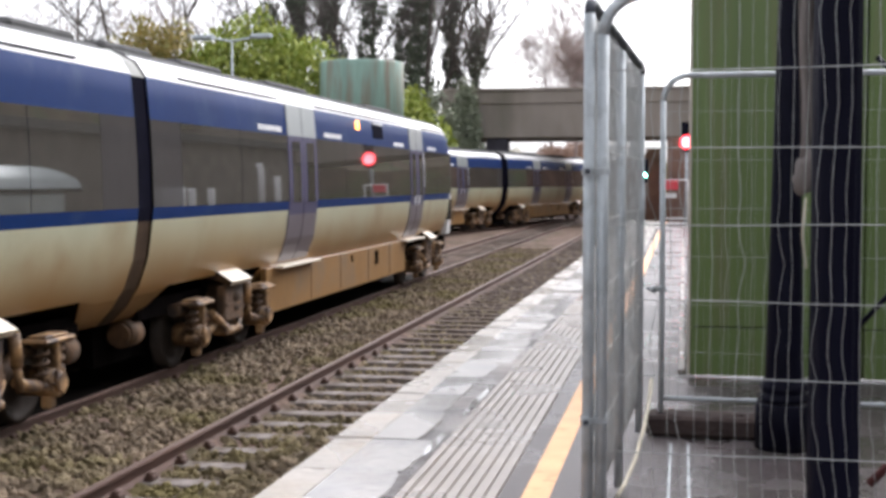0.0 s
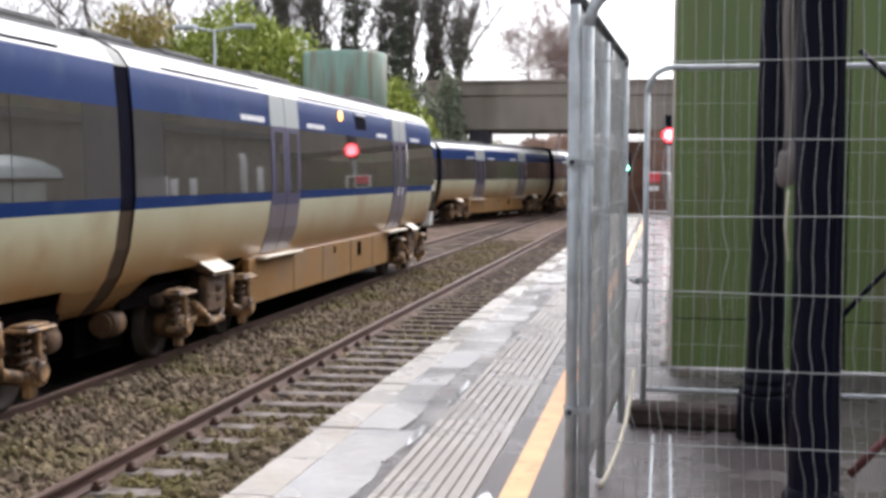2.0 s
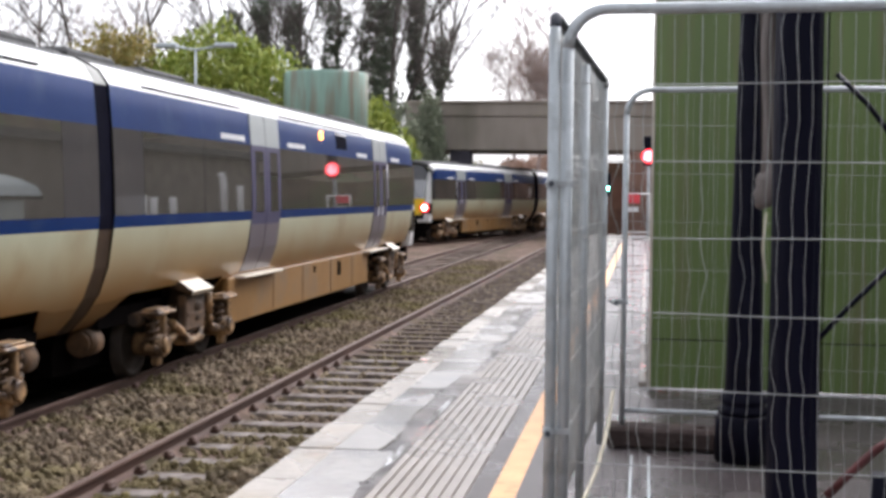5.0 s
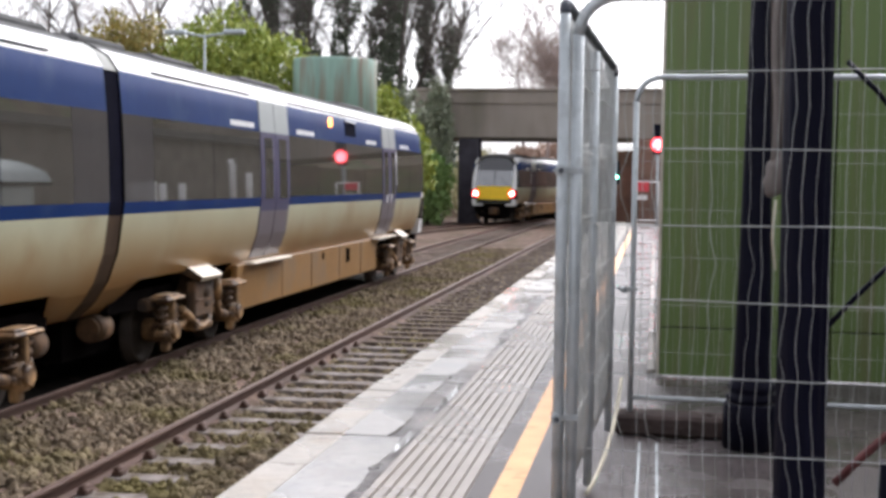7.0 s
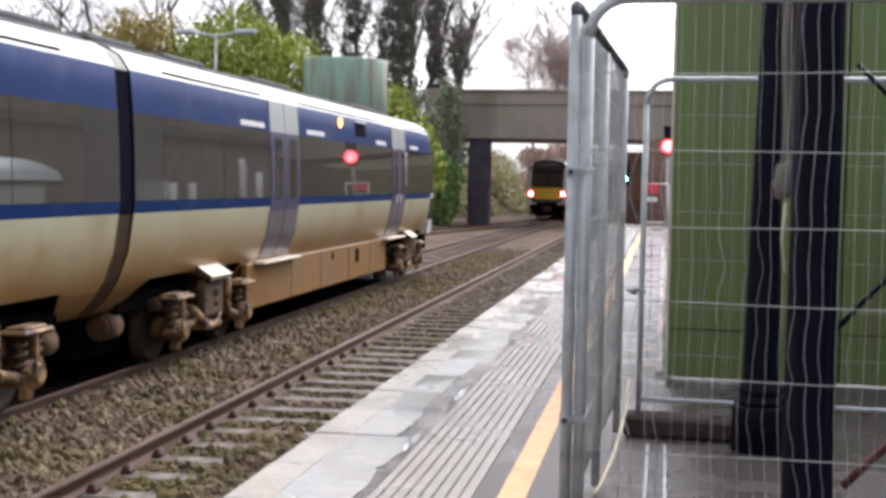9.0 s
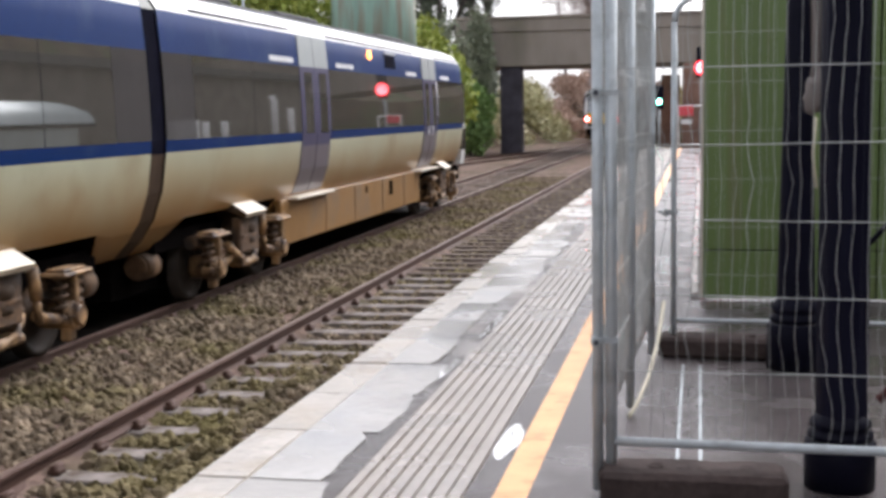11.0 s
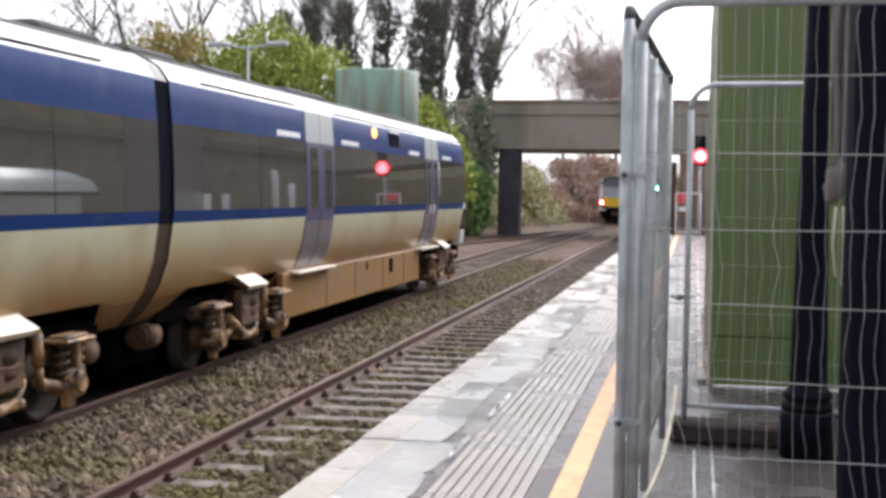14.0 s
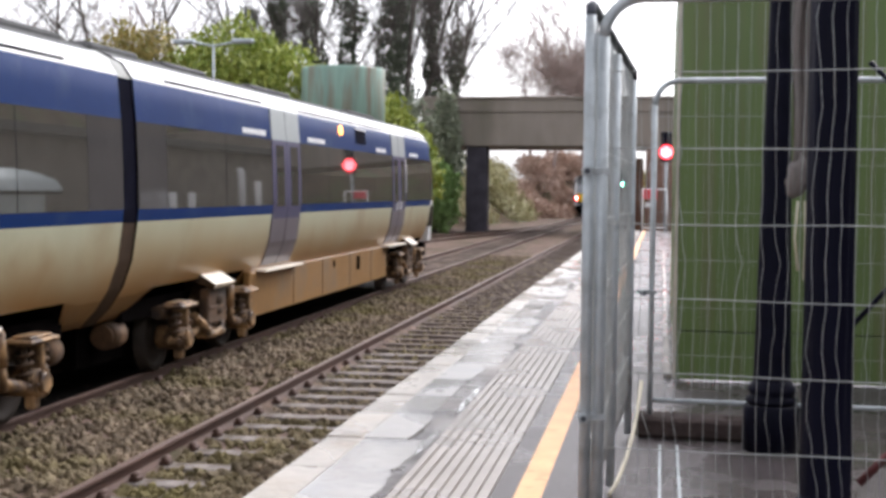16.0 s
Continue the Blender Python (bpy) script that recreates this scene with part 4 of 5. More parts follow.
    part("gutter", bm, M_BELLOWS, car, "dark gutter line along the roof")
    # gangway and couplings
    for y0, y1 in (((-0.2, 0.0),) if cab else ((-0.2, 0.0), (LENGTH, LENGTH + 0.2))):
        bm = bmesh.new()
        ra, rb = [[bm.verts.new((x * 0.985, y, z - 0.012)) for x, z in full] for y in (y0, y1)]
        for k in range(m):
            f = bm.faces.new((ra[k], ra[(k + 1) % m], rb[(k + 1) % m], rb[k]))
            zc = (full[k][1] + full[(k + 1) % m][1]) / 2
            f.material_index = 1 if zc < 1.93 else 0 if zc < 3.535 else 2
        bm.faces.new(ra), bm.faces.new(rb[::-1])
        part("gangway", bm, [M_BELLOWS, M_LOWGAP, M_GANGTOP], car, "black rubber gangway bellows, dirty brown below")
    for y in ((0.42,) if cab else (0.42, LENGTH - 0.80)):
        bm = bmesh.new()
        for s in (-1, 1):
            rod(bm, (s * 0.80, y - 0.10, 0.58), (s * 0.80, y + 0.22, 0.58), 0.165, 16)
            rod(bm, (s * 0.80, y - 0.16, 0.58), (s * 0.80, y + 0.27, 0.58), 0.14, 16)
        rod(bm, (0, y - 0.4, 0.6), (0, y + 1.0, 0.6), 0.12, 10)
        part("coupling_drum", bm, M_BOGIE, car, "tan dusty damper drums by the coupling")
    # underframe, deepened with black boxes that stand in for the shade below the car
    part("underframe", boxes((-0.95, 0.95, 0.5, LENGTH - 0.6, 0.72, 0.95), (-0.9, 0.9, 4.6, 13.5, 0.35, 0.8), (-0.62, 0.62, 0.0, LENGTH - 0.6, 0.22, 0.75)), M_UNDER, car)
    for y in (2.9, LENGTH - 2.9):
        for nm, me, lb in BOGIE:
            ob = new(nm, me)
            ob.parent = car
            ob.matrix_basis = pose(0, y, 0)
            if lb:
                tagged(ob, lb)
    if cab:
        cab_front(car, tail_lit)
    return car


parked = rail_car("standing blue and grey diesel rail car with cab end, brake-dusted", "standing train", True, lamp=True)
parked.matrix_basis = pose(TRACK_B, 13.25, RAIL)
parked_near = rail_car("standing blue and grey intermediate rail car, brake-dusted", "standing train", False, number=True)
parked_near.matrix_basis = pose(TRACK_B, 13.25 - 0.4 - LENGTH, RAIL)
tail_car = rail_car("departing blue and grey rail car with red tail lights", "departing train", True, tail_lit=True, waist=M_GREYBODY)
for side in (-1, 1):
    bm = side_panel(bmesh.new(), 0.98, 1.24, 2.16, 2.84, 0.010, side, depth=0.02)
    side_panel(bm, 0.84, 1.38, 2.38, 2.66, 0.012, side, depth=0.02)
    part("emblem", bm, M_WHITE, tail_car, "plain white emblem on the dark end panel")
mid_car = rail_car("departing blue and grey intermediate rail car", "departing train", False, waist=M_GREYBODY)
front_car = copy_thing(mid_car, pose(0, 0, 0))

# ---- bridge ----
bridge = thing("bridge", "grey-brown concrete road bridge over the railway", "bridge", kind="structure")
BY = 73.0
part("deck", boxes((-12.2, 24, BY, BY + 7.5, 4.0, 6.0), bevel=0.05), M_CONCRETE, bridge)
part("parapet", boxes((-12.2, 24, BY - 0.08, BY + 0.3, 6.0, 6.75), bevel=0.03), M_CONCRETE, bridge)
part("coping", boxes((-12.3, 24, BY - 0.2, BY + 0.4, 6.75, 6.9), bevel=0.02), M_CONCRETE, bridge, "projecting coping course")
part("back_parapet", boxes((-12.2, 24, BY + 7.2, BY + 7.58, 6.0, 6.9), bevel=0.03), M_CONCRETE, bridge)
part("pier", boxes((-9.6, -8.35, BY + 0.1, BY + 1.3, -1.4, 4.0), bevel=0.06), M_PIER, bridge, "dark stone pier")
part("abutment", boxes((-14.5, -11.6, BY, BY + 7, -1.4, 4.6), bevel=0.1), M_CONCRETE, bridge)
part("abutment", boxes((0.9, 3.5, BY, BY + 7, -1.4, 4.0), bevel=0.1), M_BANKWALL, bridge, "reddish brick abutment")

# ---- signals and platform end ----
def signal(at, height, lamp_mat, glow_mat, label, lamp_r=0.12):
    s = thing("railway_signal", label, "signal", "signals", at=at)
    part("post", rod(bmesh.new(), (0, 0, 0), (0, 0, height), 0.06, 12), M_GALV, s)
    part("head", boxes((-0.2, 0.2, -0.12, 0.12, height - 0.35, height + 0.75), bevel=0.04), M_BLACKIRON, s)
    bm = bmesh.new()
    for k in range(9):
        a = math.pi * k / 8
        rod(bm, (0.14 * math.cos(a), -0.12, height + 0.14 * math.sin(a)), (0.14 * math.cos(a), -0.32, height + 0.14 * math.sin(a)), 0.012, 6)
    part("hood", bm, M_BLACKIRON, s)
    # oversized disc behind the lamp, glowing in place of its halo
    lens = part("lens", rod(bmesh.new(), (0, -0.121, height), (0, -0.15, height), lamp_r * 1.35, 20), glow_mat, s, "glowing rim drawn as the lamp's halo")
    part("bulb", rod(bmesh.new(), (0, -0.15, height), (0, -0.17, height), lamp_r, 20), lamp_mat, lens, "lit lens")
    return s


signal((1.95, 47, -0.12), 3.0, M_REDLAMP, M_REDGLOW, "platform-end colour light signal showing red", 0.21)
signal((0.02, 60, -1.1), 2.85, M_GREENLAMP, M_GREENGLOW, "low colour light signal showing green", 0.11)
gate = thing("platform_end_gate", "white tubular platform-end gate with a red warning sign", "gate", at=(1.13, 46, 0))
bm = bmesh.new()
for a, b in (((0, 0, 0), (0, 0, 1.52)), ((0.87, 0, 0), (0.87, 0, 1.52)), ((0, 0, 1.5), (0.87, 0, 1.5)), ((0, 0, 0.1), (0.87, 0, 0.1))):
    rod(bm, a, b, 0.03, 8)
part("frame", bm, M_WHITE, gate)
part("sign", boxes((0.03, 0.53, -0.06, -0.035, 1.15, 1.5), bevel=0.005), M_REDSIGN, gate, "red warning sign")
part("sign_plate", boxes((0.1, 0.48, -0.06, -0.035, 0.85, 1.02), bevel=0.005), M_WHITE, gate, "small white notice")

# ---- tank and street lamp ----
tank = thing("water_tank", "faded green cylindrical tank with rust streaks", "tank", at=(-10.22, 46.5, -1.3))
bm = lathe(bmesh.new(), [(1.6, 3.2), (1.6, 7.2), (1.56, 7.26)], n=40)
part("drum", bm, M_TANK, tank)
part("base", lathe(bmesh.new(), [(1.5, 0.0), (1.5, 3.2)], n=32), M_BRICK, tank)
lamp = thing("street_lamp", "grey street lamp with two horizontal lantern arms", "street lamp", at=(-14.0, 42.7, -0.42))
part("pole", rod(bmesh.new(), (0, 0, -0.5), (0, 0, 6.9), 0.06, 10, 0.04), M_LAMP, lamp)
for s in (-1, 1):
    arm = part("arm", rod(bmesh.new(), (0, 0, 6.85), (s * 0.75, 0, 6.98), 0.04, 8), M_LAMP, lamp)
    part("lantern", boxes((s * 0.7 if s > 0 else -1.5, 1.5 if s > 0 else -0.7, -0.12, 0.12, 6.92, 7.1), bevel=0.05), M_LAMP, arm)

# ---- platform side out of view (walls and roofs added for shade and for the train's windows to reflect) ----
station = thing("station_building", "unseen brown brick wall and roof added for the train windows to reflect", "building", kind="structure")
part("wall", boxes((9.0, 9.3, -14, 60, 0, 4.2)), M_BRICK, station)
part("roof", boxes((8.6, 15, -14.5, 60.5, 4.2, 4.5)), M_ROOFGREY, station)
# unseen roof beside the camera, added to block sky light
canopy = thing("platform_canopy", "unseen dark canopy roof added to shade the platform", "canopy", kind="structure")
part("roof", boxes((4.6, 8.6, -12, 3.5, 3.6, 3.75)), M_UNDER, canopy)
part("fascia", boxes((4.52, 4.6, -12, 3.5, 3.45, 3.85)), M_GREEN, canopy)
shelter = thing("waiting_shelter", "grey metal waiting shelter with a barrel roof", "shelter")
bm = bmesh.new()
rings = []
for y in (17.4, 25.3):
    rings.append([bm.verts.new((4.6 - 1.6 * math.cos(math.pi * k / 12), y, 1.52 + 0.60 * math.sin(math.pi * k / 12))) for k in range(13)])
for k in range(12):
    bm.faces.new((rings[0][k], rings[0][k + 1], rings[1][k + 1], rings[1][k])).smooth = True
bm.faces.new(rings[0]), bm.faces.new(rings[1][::-1])
part("roof", bm, M_SLATE, shelter, "pale grey-green barrel roof")
part("gutter", boxes((2.94, 3.0, 17.4, 25.2, 1.46, 1.53)), M_UNDER, shelter)
part("wall", boxes((3.05, 6.1, 17.5, 24.6, 0.0, 1.50)), M_SHELTER, shelter, "grey-green sheet wall")
for x, y, hgt in ((3.3, 18.7, 2.2), (3.2, 30.2, 1.5), (3.2, 31.3, 1.55), (3.2, 32.0, 1.5), (3.2, 33.4, 1.5), (3.2, 37.7, 2.7), (3.2, 39.3, 1.9)):
    p = thing("platform_post", "white painted post on the platform", "post", "platform posts", at=(x, y, 0))
    part("pole", rod(bmesh.new(), (0, 0, 0), (0, 0, hgt), 0.10, 10), M_WHITE, p)
# unseen slab, added to stop light coming in under the train from behind
far_platform = thing("far_platform", "unseen dark slab added behind the standing train to block light", "platform", kind="structure")
part("slab", boxes((-10.5, -7.05, -14, 31.5, -1.3, -0.02)), M_WALLFACE, far_platform)


# ---- vegetation ----
def leaf_cloud(bm, centres, count, size, seed, flat=1.0):
    """Small leaf clumps scattered over uneven blobs: centres of (x, y, z, rx, ry, rz)."""
    rng = random.Random(seed)
    wts = [c[3] * c[5] for c in centres]
    for _ in range(count):
        x, y, z, rx, ry, rz = rng.choices(centres, wts)[0]
        d = Vector((rng.gauss(0, 1), rng.gauss(0, 1), rng.gauss(0, 1))).normalized()
        k = rng.uniform(0.55, 1.08) * (1 + 0.25 * noise.noise(Vector((d.x * 2 + x, d.y * 2, d.z * 2 + z))))
        p = Vector((x + rx * d.x * k, y + ry * d.y * k, z + rz * d.z * k))
        e = Euler((rng.uniform(0, 6.3), rng.uniform(0, 6.3), rng.uniform(0, 6.3))).to_matrix()
        s = size * rng.uniform(0.5, 1.4)
        q = [(-s, 0, 0), (0, -s * 0.45, 0), (s, 0, s * 0.2), (0, s * 0.45, 0)]
        bm.faces.new([bm.verts.new(p + e @ Vector(v)) for v in q])
    return bm


def grow(bm, rng, p, d, length, r, level, spread):
    n = 4
    for k in range(n):
        d2 = (d + Vector((rng.gauss(0, 0.10), rng.gauss(0, 0.10), rng.gauss(0.02, 0.06)))).normalized()
        q = p + d2 * length / n
        rod(bm, p, q, r * (1 - 0.18 * k), 7 if level > 2 else 3, r * (1 - 0.18 * (k + 1)), cap=False)
        p, d = q, d2
        if level > 0 and (k > 0 or level < 3):
            for _ in range(2 if level != 1 else 3):
                a = rng.uniform(0, 2 * math.pi)
                side = Vector((math.cos(a), math.sin(a), rng.uniform(0.0, 0.8)))
                grow(bm, rng, p, (d * 0.6 + side * spread).normalized(), length * rng.uniform(0.36, 0.56), r * 0.42, level - 1, spread)


def twig_cloud(bm, centres, count, size, seed):
    """Fine twigs: thin three-sided slivers that point up and outwards in uneven crowns."""
    rng = random.Random(seed)
    wts = [c[3] * c[5] for c in centres]
    for _ in range(count):
        x, y, z, rx, ry, rz = rng.choices(centres, wts)[0]
        d = Vector((rng.gauss(0, 1), rng.gauss(0, 1), rng.gauss(0, 1))).normalized()
        k = rng.uniform(0.15, 1.0) * (1 + 0.3 * noise.noise(Vector((d.x * 2 + x, d.y * 2, d.z * 2 + z))))
        p = Vector((x + rx * d.x * k, y + ry * d.y * k, z + rz * d.z * k))
        way = (d + Vector((rng.gauss(0, 0.5), rng.gauss(0, 0.5), 0.6))).normalized()
        s = size * rng.uniform(0.4, 1.2)
        w = way.orthogonal().normalized() * rng.uniform(0.012, 0.03)
        bm.faces.new([bm.verts.new(v) for v in (p - w, p + w, p + way * s)])
    return bm


def tree(at, height, seed, label, ivy=0, mat=None, spread=0.7, levels=3, r=None, twigs=0, crown=None, twig_mat=None, girth=1.0):
    rng = random.Random(seed)
    t = thing("tree", label, "tree", "trees beyond the tracks", at=at)
    bm = bmesh.new()
    grow(bm, rng, Vector((0, 0, 0)), Vector((rng.gauss(0, 0.03), rng.gauss(0, 0.03), 1)).normalized(), height, r or height * 0.013, levels, spread)
    part("trunk", bm, mat or M_BARK, t, "bare trunk and branches")
    if twigs:
        cr = crown or (height * 0.2, height * 0.3)
        cs = [(rng.gauss(0, cr[0] * 0.4), rng.gauss(0, cr[0] * 0.4), height * 0.68 + rng.gauss(0, cr[1] * 0.35), cr[0] * 0.7, cr[0] * 0.7, cr[1] * 0.7) for _ in range(6)]
        part("crown", twig_cloud(bmesh.new(), cs, twigs, 1.1, seed), twig_mat or M_TWIG, t, "fine leafless twigs")
    if ivy:
        cs = []
        for k in range(11):
            z = height * (0.06 + 0.075 * k)
            w = rng.uniform(0.5, 1.0) * girth
            cs.append((rng.gauss(0, 0.2), rng.gauss(0, 0.2), z, w, w, height * 0.065))
        part("ivy", leaf_cloud(bmesh.new(), cs, int(ivy * 1.7), 0.17, seed), M_IVY, t, "dark ivy clothing the trunk")
    return t


def shrub(at, blobs, count, size, mat, seed, label):
    s = thing("shrub", label, "shrub", "shrubs on the bank", at=at)
    bm = bmesh.new()
    rng = random.Random(seed)
    for b in blobs:
        for _ in range(4):
            rod(bm, (b[0] * 0.3, b[1] * 0.3, -1.0), (b[0] + rng.gauss(0, 0.5), b[1], b[2]), 0.07, 6, 0.02)
    part("branchwork", bm, M_BARK, s)
    part("foliage", leaf_cloud(bmesh.new(), blobs, count, size, seed), mat, s)
    return s


# bright evergreen shrubs on the bank behind the standing train
shrub((-14.3, 48, 0.5), [(-2.1, 0, 4.6, 1.6, 2.0, 2.3), (-0.6, 0, 5.1, 1.8, 2.2, 2.5), (1.0, 0, 4.4, 1.8, 2.2, 2.4), (2.7, 0.5, 3.5, 1.5, 2, 2.2), (-3.0, 1, 3.2, 1.3, 2, 2.0)], 13000, 0.16, M_LAUREL, 11, "bright green evergreen shrub on the bank")
shrub((-19.4, 47.4, 0.6), [(0, 0, 5.0, 1.2, 1.3, 2.4), (-1.2, 0, 4.6, 1.0, 1.3, 2.0), (1.2, 0, 5.0, 1.0, 1.3, 2.3)], 6500, 0.13, M_AUTUMN, 12, "shrub with yellow-brown autumn leaves")
shrub((-24.5, 50, 0.5), [(0, 0, 4.4, 1.8, 1.5, 2.2), (-2.4, 0, 4.2, 1.5, 1.5, 2.0)], 2500, 0.2, M_SCRUB, 18, "dull green shrub on the bank")
shrub((-11.6, 60, 0.0), [(0, 0, 3.6, 1.6, 1.6, 2.6), (1.4, 1, 2.2, 1.2, 1.5, 2.2)], 3500, 0.2, M_LAUREL, 13, "green shrub between tank and bridge")
shrub((-10.7, 70, -0.8), [(0.3, -0.4, 1.7, 1.0, 1.0, 2.0), (-1.3, 0, 2.4, 1.3, 1.2, 2.6)], 5000, 0.17, M_BUSH, 14, "green scrub beside the bridge pier")
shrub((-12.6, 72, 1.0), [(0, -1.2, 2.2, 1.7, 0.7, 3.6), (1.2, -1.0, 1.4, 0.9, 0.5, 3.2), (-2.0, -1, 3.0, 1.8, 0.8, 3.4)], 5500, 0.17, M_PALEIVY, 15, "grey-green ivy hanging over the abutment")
shrub((-14.5, 93, 0.0), [(-1.5, 0, 1.4, 2.4, 2, 2.2), (2.0, 3, 0.4, 2.2, 2, 1.4), (-4, 2, 2.4, 3, 2, 2.6)], 5500, 0.2, M_PALESCRUB, 16, "yellow-green scrub on the bank beyond the bridge")
shrub((2.5, 116, 0.0), [(0, 0, 2.0, 2.6, 2, 2.6), (4, -6, 2.4, 3.0, 3, 3.0), (-4, 8, 1.6, 2.6, 2, 2.2)], 5000, 0.24, M_AUTUMN, 17, "brown scrub on the cutting side")

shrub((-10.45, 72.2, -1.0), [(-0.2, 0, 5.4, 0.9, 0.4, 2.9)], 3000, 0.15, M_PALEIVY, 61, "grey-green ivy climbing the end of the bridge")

IVY_TREES = ((-20.6, 88, 17, 21, 2600), (-18.2, 90, 18, 22, 2600), (-16.4, 87, 17, 23, 2600), (-15.0, 91, 18, 24, 2800), (-22.8, 86, 16, 27, 2200),
             (-24.5, 84, 16, 28, 2200), (-27.0, 85, 15, 29, 1600), (-12.7, 88, 13, 25, 1100))
for x, y, h, sd, n in IVY_TREES:
    tree((x, y, 1.0), h, sd, "tall winter tree with ivy-covered trunk", ivy=n, spread=0.5, levels=3, twigs=1500, twig_mat=M_BARK, girth={21: 1.35, 22: 1.2, 23: 1.1, 24: 0.75, 25: 0.85}.get(sd, 1.0))
for x, y, h, sd in ((-31, 82, 16, 31), (-34.5, 84, 16, 32), (-38, 86, 17, 33), (-42, 84, 16, 36), (-46, 86, 16, 37)):
    tree((x, y, 1.0), h, sd, "leafless winter tree with fine branches", levels=3, twigs=800)
for x, y, h, sd in ((-9.4, 128, 17.5, 41), (-6.4, 134, 17, 42)):
    tree((x, y, 1.0), h, sd, "distant leafless tree with reddish twigs", mat=M_TWIG, spread=0.8, levels=3, twigs=9500, crown=(3.6, 4.4))
tree((-12.4, 132, 1.0), 16, 43, "distant leafless tree with reddish twigs", mat=M_TWIG, spread=0.8, levels=3, twigs=1100, crown=(3.0, 4.0))
bm = bmesh.new()
leaf_cloud(bm, [(x, 152 + 6 * math.sin(x), 0.2, 6, 4, 2.0) for x in range(-70, 60, 6)], 7000, 0.6, 51)
tagged(part("far_woods", bm, M_SCRUB), "dull green far hedges and woods", "woods", kind="stuff")
bm = bmesh.new()
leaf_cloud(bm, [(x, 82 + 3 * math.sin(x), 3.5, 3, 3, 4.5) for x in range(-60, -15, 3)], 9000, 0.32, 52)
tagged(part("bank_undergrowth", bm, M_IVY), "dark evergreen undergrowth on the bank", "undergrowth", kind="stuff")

bm = bmesh.new()
for k in range(110):
    rx = random.Random(900 + k)
    x, y = rx.uniform(-22, -10.8), rx.uniform(84, 104)
    leaf_cloud(bm, [(x, y, ground_height(x, y) + 0.5, 1.2, 1.2, 0.9)], 130, 0.16, 900 + k)
tagged(part("bank_scrub", bm, M_PALESCRUB), "rough yellow-green scrub covering the bank", "scrub", kind="stuff")

bm = bmesh.new()
for k in range(60):
    rx = random.Random(1300 + k)
    x, y = rx.uniform(-13.5, -9.2), rx.uniform(95, 108)
    leaf_cloud(bm, [(x, y, ground_height(x, y) + 0.4 + 0.28 * (-9.0 - x), 1.0, 1.2, 0.8 + 0.25 * (-9.0 - x))], 150, 0.15, 1300 + k)
tagged(part("trackside_scrub", bm, M_PALESCRUB), "olive green scrub on the cutting side", "scrub", kind="stuff")
bm = bmesh.new()
for k in range(130):
    rx = random.Random(1500 + k)
    x, y = rx.uniform(-11.6, -7.2), rx.uniform(112, 142)
    leaf_cloud(bm, [(x, y, ground_height(x, y) + 0.5, 1.4, 1.5, 1.1)], 130, 0.2, 1500 + k)
for k in range(70):
    rx = random.Random(1700 + k)
    x, y = rx.uniform(-12.6, -6.9), rx.uniform(146, 158)
    leaf_cloud(bm, [(x, y, ground_height(x, y) + 0.9, 1.4, 1.5, 1.9)], 150, 0.24, 1700 + k)
tagged(part("dead_bracken", bm, M_BRACKEN), "red-brown dead bracken covering the cutting side", "bracken", kind="stuff")

# red-brown cutting wall beyond the bridge
wall = thing("cutting_wall", "red-brown retaining wall of the cutting beyond the bridge", "wall", kind="structure")
bm = bmesh.new()
for k in range(10):
    y0, y1 = 83 + 5 * k, 88 + 5 * k
    x0, x1 = [-0.6 - 0.0022 * (y - 83) ** 2 for y in (y0, y1)]
    v = [bm.verts.new(p) for p in ((x0, y0, -1.4), (x1, y1, -1.4), (x1, y1, 3.6), (x0, y0, 3.6), (x0 + 1.2, y0, -1.4), (x1 + 1.2, y1, -1.4), (x1 + 1.2, y1, 3.6), (x0 + 1.2, y0, 3.6))]
    for q in ((0, 1, 2, 3), (4, 5, 6, 7), (3, 2, 6, 7), (0, 3, 7, 4), (1, 2, 6, 5)):
        bm.faces.new([v[i] for i in q])
part("face", bm, M_BANKWALL, wall)

# black sagging cables behind the near fence panel
def cable(pts, r, label, mat):
    c = thing("cable", label, "cable", "loose cables")
    part("run", tube(bmesh.new(), pts, r, 8), mat, c)
    return c


cable([(2.60, 5.2, 1.92), (2.72, 5.2, 1.80), (2.85, 5.2, 1.63)], 0.011, "black slack cable behind the fence", M_BLACKIRON)
cable([(2.53, 5.2, 0.83), (2.66, 5.2, 0.98), (2.84, 5.2, 1.17)], 0.011, "black slack cable behind the fence", M_BLACKIRON)

cable([(2.60, 5.2, 0.22), (2.70, 5.2, 0.33), (2.79, 5.2, 0.42), (2.86, 5.2, 0.47)], 0.017, "dark red strap low behind the fence", M_STRAPRED)
pipe = thing("upright_pipe", "short black pipe standing on the floor behind the fence", "pipe")
part("barrel", tube(bmesh.new(), [(2.735, 4.75, 0.0), (2.73, 4.75, 0.2), (2.725, 4.75, 0.42)], 0.035, 12), M_BLACKIRON, pipe)
bundle = thing("rope_bundle", "grey cloth strip and knotted bundle hanging between the columns", "rope bundle")
bm = bmesh.new()
for dx, w in ((-0.025, 0.016), (0.02, 0.02)):
    tube(bm, [(2.385 + dx + 0.01 * math.sin(9 * z + dx * 50), 5.55, z) for z in np.linspace(1.45, 3.6, 14)], w, 8)
part("strip", bm, M_GREYWRAP, bundle)
bm = bmesh.new()
rows = []
for z in np.linspace(1.52, 3.6, 26):
    wide = 0.045 + 0.012 * (z - 1.5)
    rows.append([bm.verts.new((2.392 + wide * u + 0.006 * math.sin(5 * z), 5.60 + 0.012 * math.sin(9 * u + 2.2 * z), z)) for u in np.linspace(-1, 1, 11)])
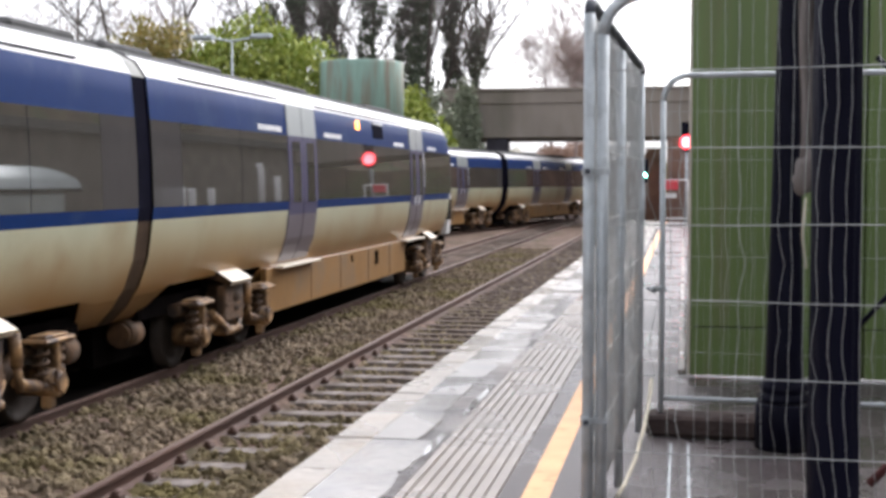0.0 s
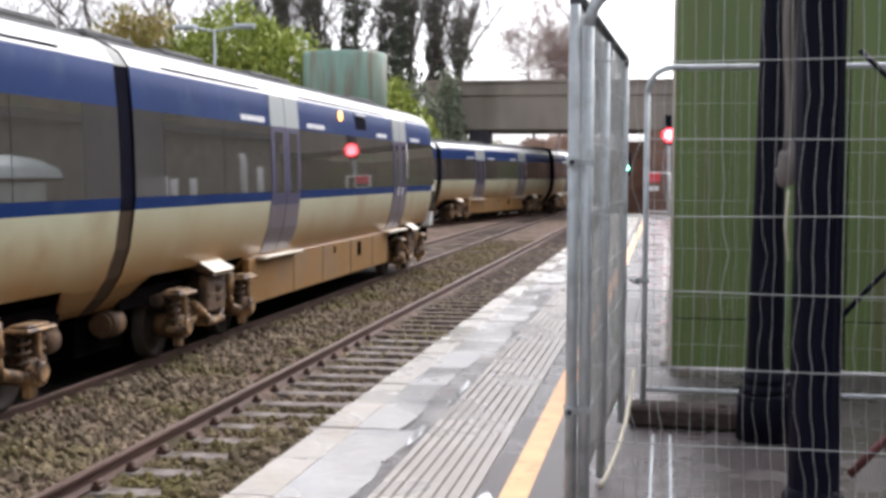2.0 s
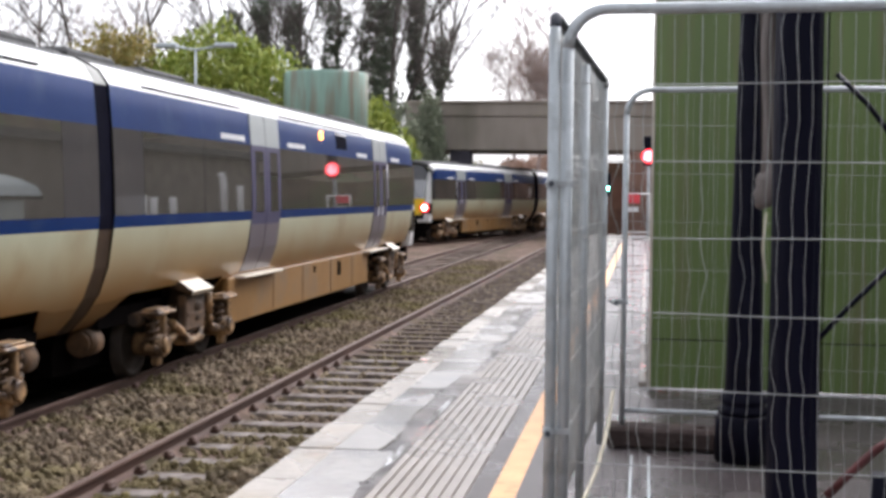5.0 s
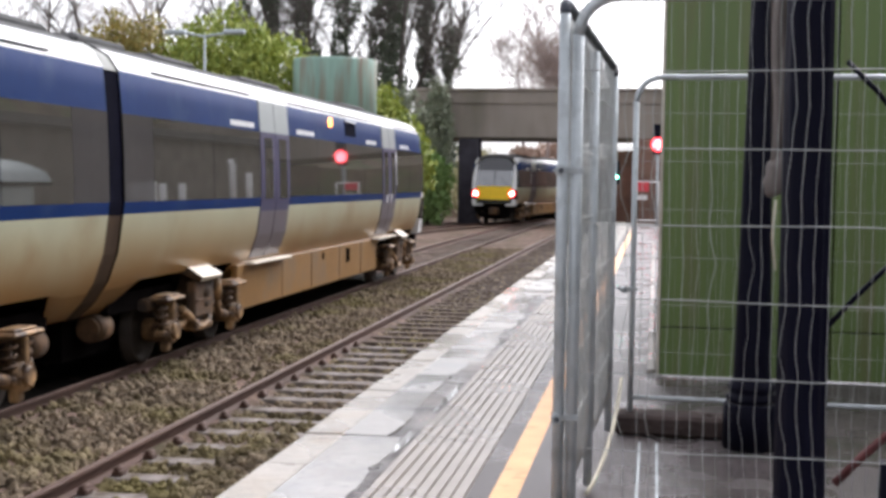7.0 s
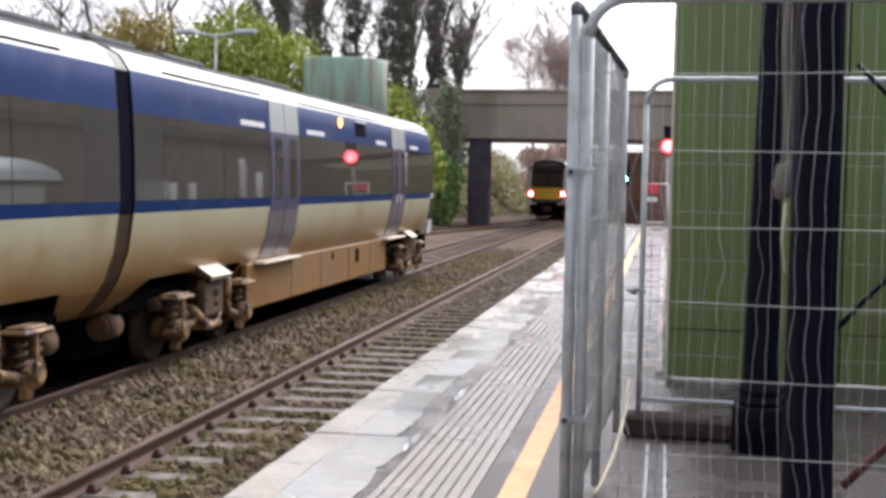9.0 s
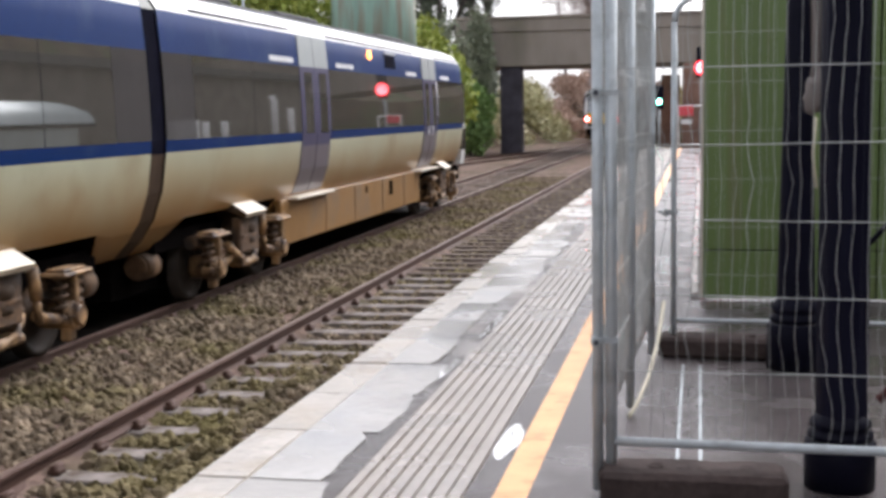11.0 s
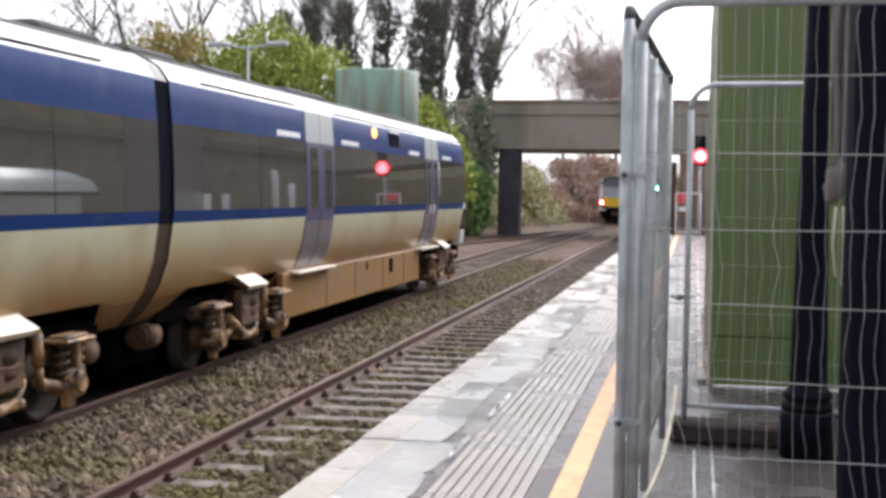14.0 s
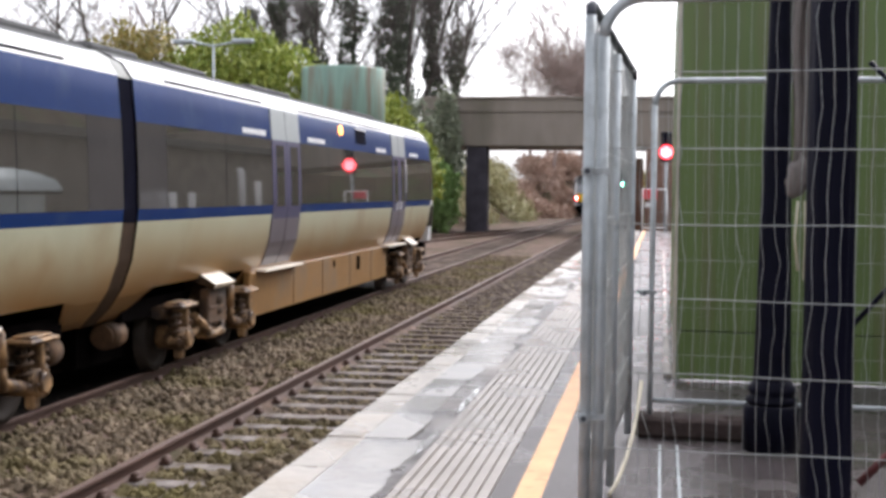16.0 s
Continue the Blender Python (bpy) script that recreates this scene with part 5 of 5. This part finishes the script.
for ra, rb in zip(rows, rows[1:]):
    for k in range(10):
        bm.faces.new((ra[k], ra[k + 1], rb[k + 1], rb[k])).smooth = True
bmesh.ops.solidify(bm, geom=bm.faces[:], thickness=0.004)
part("cloth", bm, M_GREYWRAP, bundle, "creased grey cloth strip")
bm = bmesh.new()
bmesh.ops.create_icosphere(bm, subdivisions=3, radius=1)
for v in bm.verts:
    k = 1 + 0.35 * noise.noise(v.co * 2.2)
    v.co = Vector((2.385 + v.co.x * 0.058 * k - 0.03 * max(0, -v.co.z), 5.55 + v.co.y * 0.045 * k, 1.47 + v.co.z * 0.095 * k))
part("knot", bm, M_GREYWRAP, bundle, smooth=True)
bm = bmesh.new()
tube(bm, [(2.37, 5.54, 1.36), (2.36, 5.54, 1.2), (2.375, 5.53, 1.06)], 0.006, 6)
tube(bm, [(2.40, 5.54, 1.36), (2.405, 5.54, 1.22), (2.40, 5.53, 1.02)], 0.006, 6)
part("loose_end", bm, M_HOSE, bundle)

# ribbed tactile slabs, one by one
prof = [(0.0, -0.12)]
for k in range(8):
    prof += [(0.0592 * k, -0.012), (0.0592 * k + 0.008, -0.012), (0.0592 * k + 0.011, 0.001), (0.0592 * k + 0.049, 0.001), (0.0592 * k + 0.052, -0.012)]
prof += [(0.473, -0.012), (0.473, -0.12)]
bm = bmesh.new()
ends = [[bm.verts.new((x, y, z)) for x, z in prof] for y in (0.0, 4.0)]
for k in range(len(prof)):
    q = (k + 1) % len(prof)
    bm.faces.new((ends[0][k], ends[0][q], ends[1][q], ends[1][k]))
bm.faces.new(ends[0]), bm.faces.new(ends[1])
bmesh.ops.recalc_face_normals(bm, faces=bm.faces[:])
slab = mesh_from(bm, "tactile_slab", M_TACTILE)
for k in range(14):
    ob = new("tactile_slab", slab)
    ob.parent = platform
    ob.matrix_basis = pose(0.572, -10.0 + 4.0 * k, 0.0)

# coping stones, one by one
def broken_slab(rng):
    """A coping slab with a straight front and a ragged, chipped back edge."""
    bm = bmesh.new()
    back = 0.385 + rng.uniform(-0.08, 0.05)
    ys = [0.748 - 0.746 * k / 7 for k in range(8)]
    slant = rng.uniform(-0.03, 0.03)
    ring = [(0.062, 0.002), (0.062, 0.748)] + [(back + slant * (y - 0.37) + (rng.uniform(-0.022, 0.004) if 0 < k < 7 else rng.uniform(-0.05, 0.0)), y) for k, y in enumerate(ys)]
    top = [bm.verts.new((x, y, 0.0)) for x, y in ring]
    low = [bm.verts.new((x, y, -0.16)) for x, y in ring]
    bm.faces.new(top[::-1])
    bm.faces.new(low)
    for k in range(len(ring)):
        q = (k + 1) % len(ring)
        bm.faces.new((top[k], top[q], low[q], low[k]))
    bmesh.ops.recalc_face_normals(bm, faces=bm.faces[:])
    return mesh_from(bm, "coping_stone", M_COPING)


slabs = [broken_slab(random.Random(70 + k)) for k in range(6)]
nose = mesh_from(boxes((-0.168, 0.061, 0.001, 0.749, -0.16, -0.001), bevel=0.012), "coping_nosing", M_NOSING)
for k in range(-9, 70):
    y = -3.0 + 0.75 * k
    if y > 46:
        break
    for me, nm in ((slabs[(k * 5 + k // 3) % 6], "coping_stone"), (nose, "coping_nosing")):
        ob = new(nm, me)
        ob.parent = platform
        ob.matrix_basis = pose(0.11 + random.uniform(-0.004, 0.004), y, random.uniform(-0.004, 0.003), random.uniform(-0.25, 0.25), random.uniform(-0.4, 0.4), random.uniform(-0.15, 0.15))


# pale base colour paints in part of the bright sky reflection
M_WATER = material("puddle_water", (0.30, 0.29, 0.28), 0.03, vary=0.1, spec=1.0)
M_WATER.node_tree.nodes["Principled BSDF"].inputs["Coat Weight"].default_value = 1.0
for px, py, wx, wy, sd in ((0.548, 8.1, 0.022, 0.62, 3), (0.535, 6.7, 0.026, 0.30, 7), (1.095, 5.2, 0.048, 0.30, 5)):
    pud = thing("puddle", "shallow rain puddle on the platform surface", "puddle", "puddles", at=(px, py, -0.001))
    bm = bmesh.new()
    ring = []
    for k in range(28):
        a = 2 * math.pi * k / 28
        q = 1 + 0.22 * noise.noise(Vector((math.cos(a) * 1.5, math.sin(a) * 1.5, sd * 3.1)))
        ring.append(bm.verts.new((wx * q * math.cos(a), wy * q * math.sin(a), 0.0)))
    bm.faces.new(ring)
    part("water", bm, M_WATER, pud)


# ---- what moves ----
TAIL = ((0.0, 25.2), (1.5, 34.2), (3.0, 44.4), (4.0, 51.8), (6.3, 66.2), (7.0, 70.3), (8.2, 77.2), (10.3, 88.2), (12.5, 99.5), (13.0, 102.2), (16.0, 119.0))


def tail_at(t):
    for (ta, ya), (tb, yb) in zip(TAIL, TAIL[1:]):
        if t <= tb:
            break
    return ya + (yb - ya) * (t - ta) / (tb - ta)


def on_road(y_back, flip):
    """The pose of a car whose rear end is at y_back, standing on the curved road."""
    ya, yb = y_back + 2.9, y_back + LENGTH - 2.9
    xa, xb = smooth_c(ya), smooth_c(yb)
    a = math.atan2(xb - xa, yb - ya)
    x0, y0 = xa - 2.9 * math.sin(a), ya - 2.9 * math.cos(a)
    if flip:
        return pose(x0 + LENGTH * math.sin(a), y0 + LENGTH * math.cos(a), RAIL, 0, 0, 180 - math.degrees(a))
    return pose(x0, y0, RAIL, 0, 0, -math.degrees(a))


def motions():
    times = [0.5 * k for k in range(33)]
    walk(tail_car, [(t, on_road(tail_at(t), True)) for t in times])
    walk(mid_car, [(t, on_road(tail_at(t) + LENGTH + 0.4, False)) for t in times])
    walk(front_car, [(t, on_road(tail_at(t) + 2 * (LENGTH + 0.4), False)) for t in times])


motions()
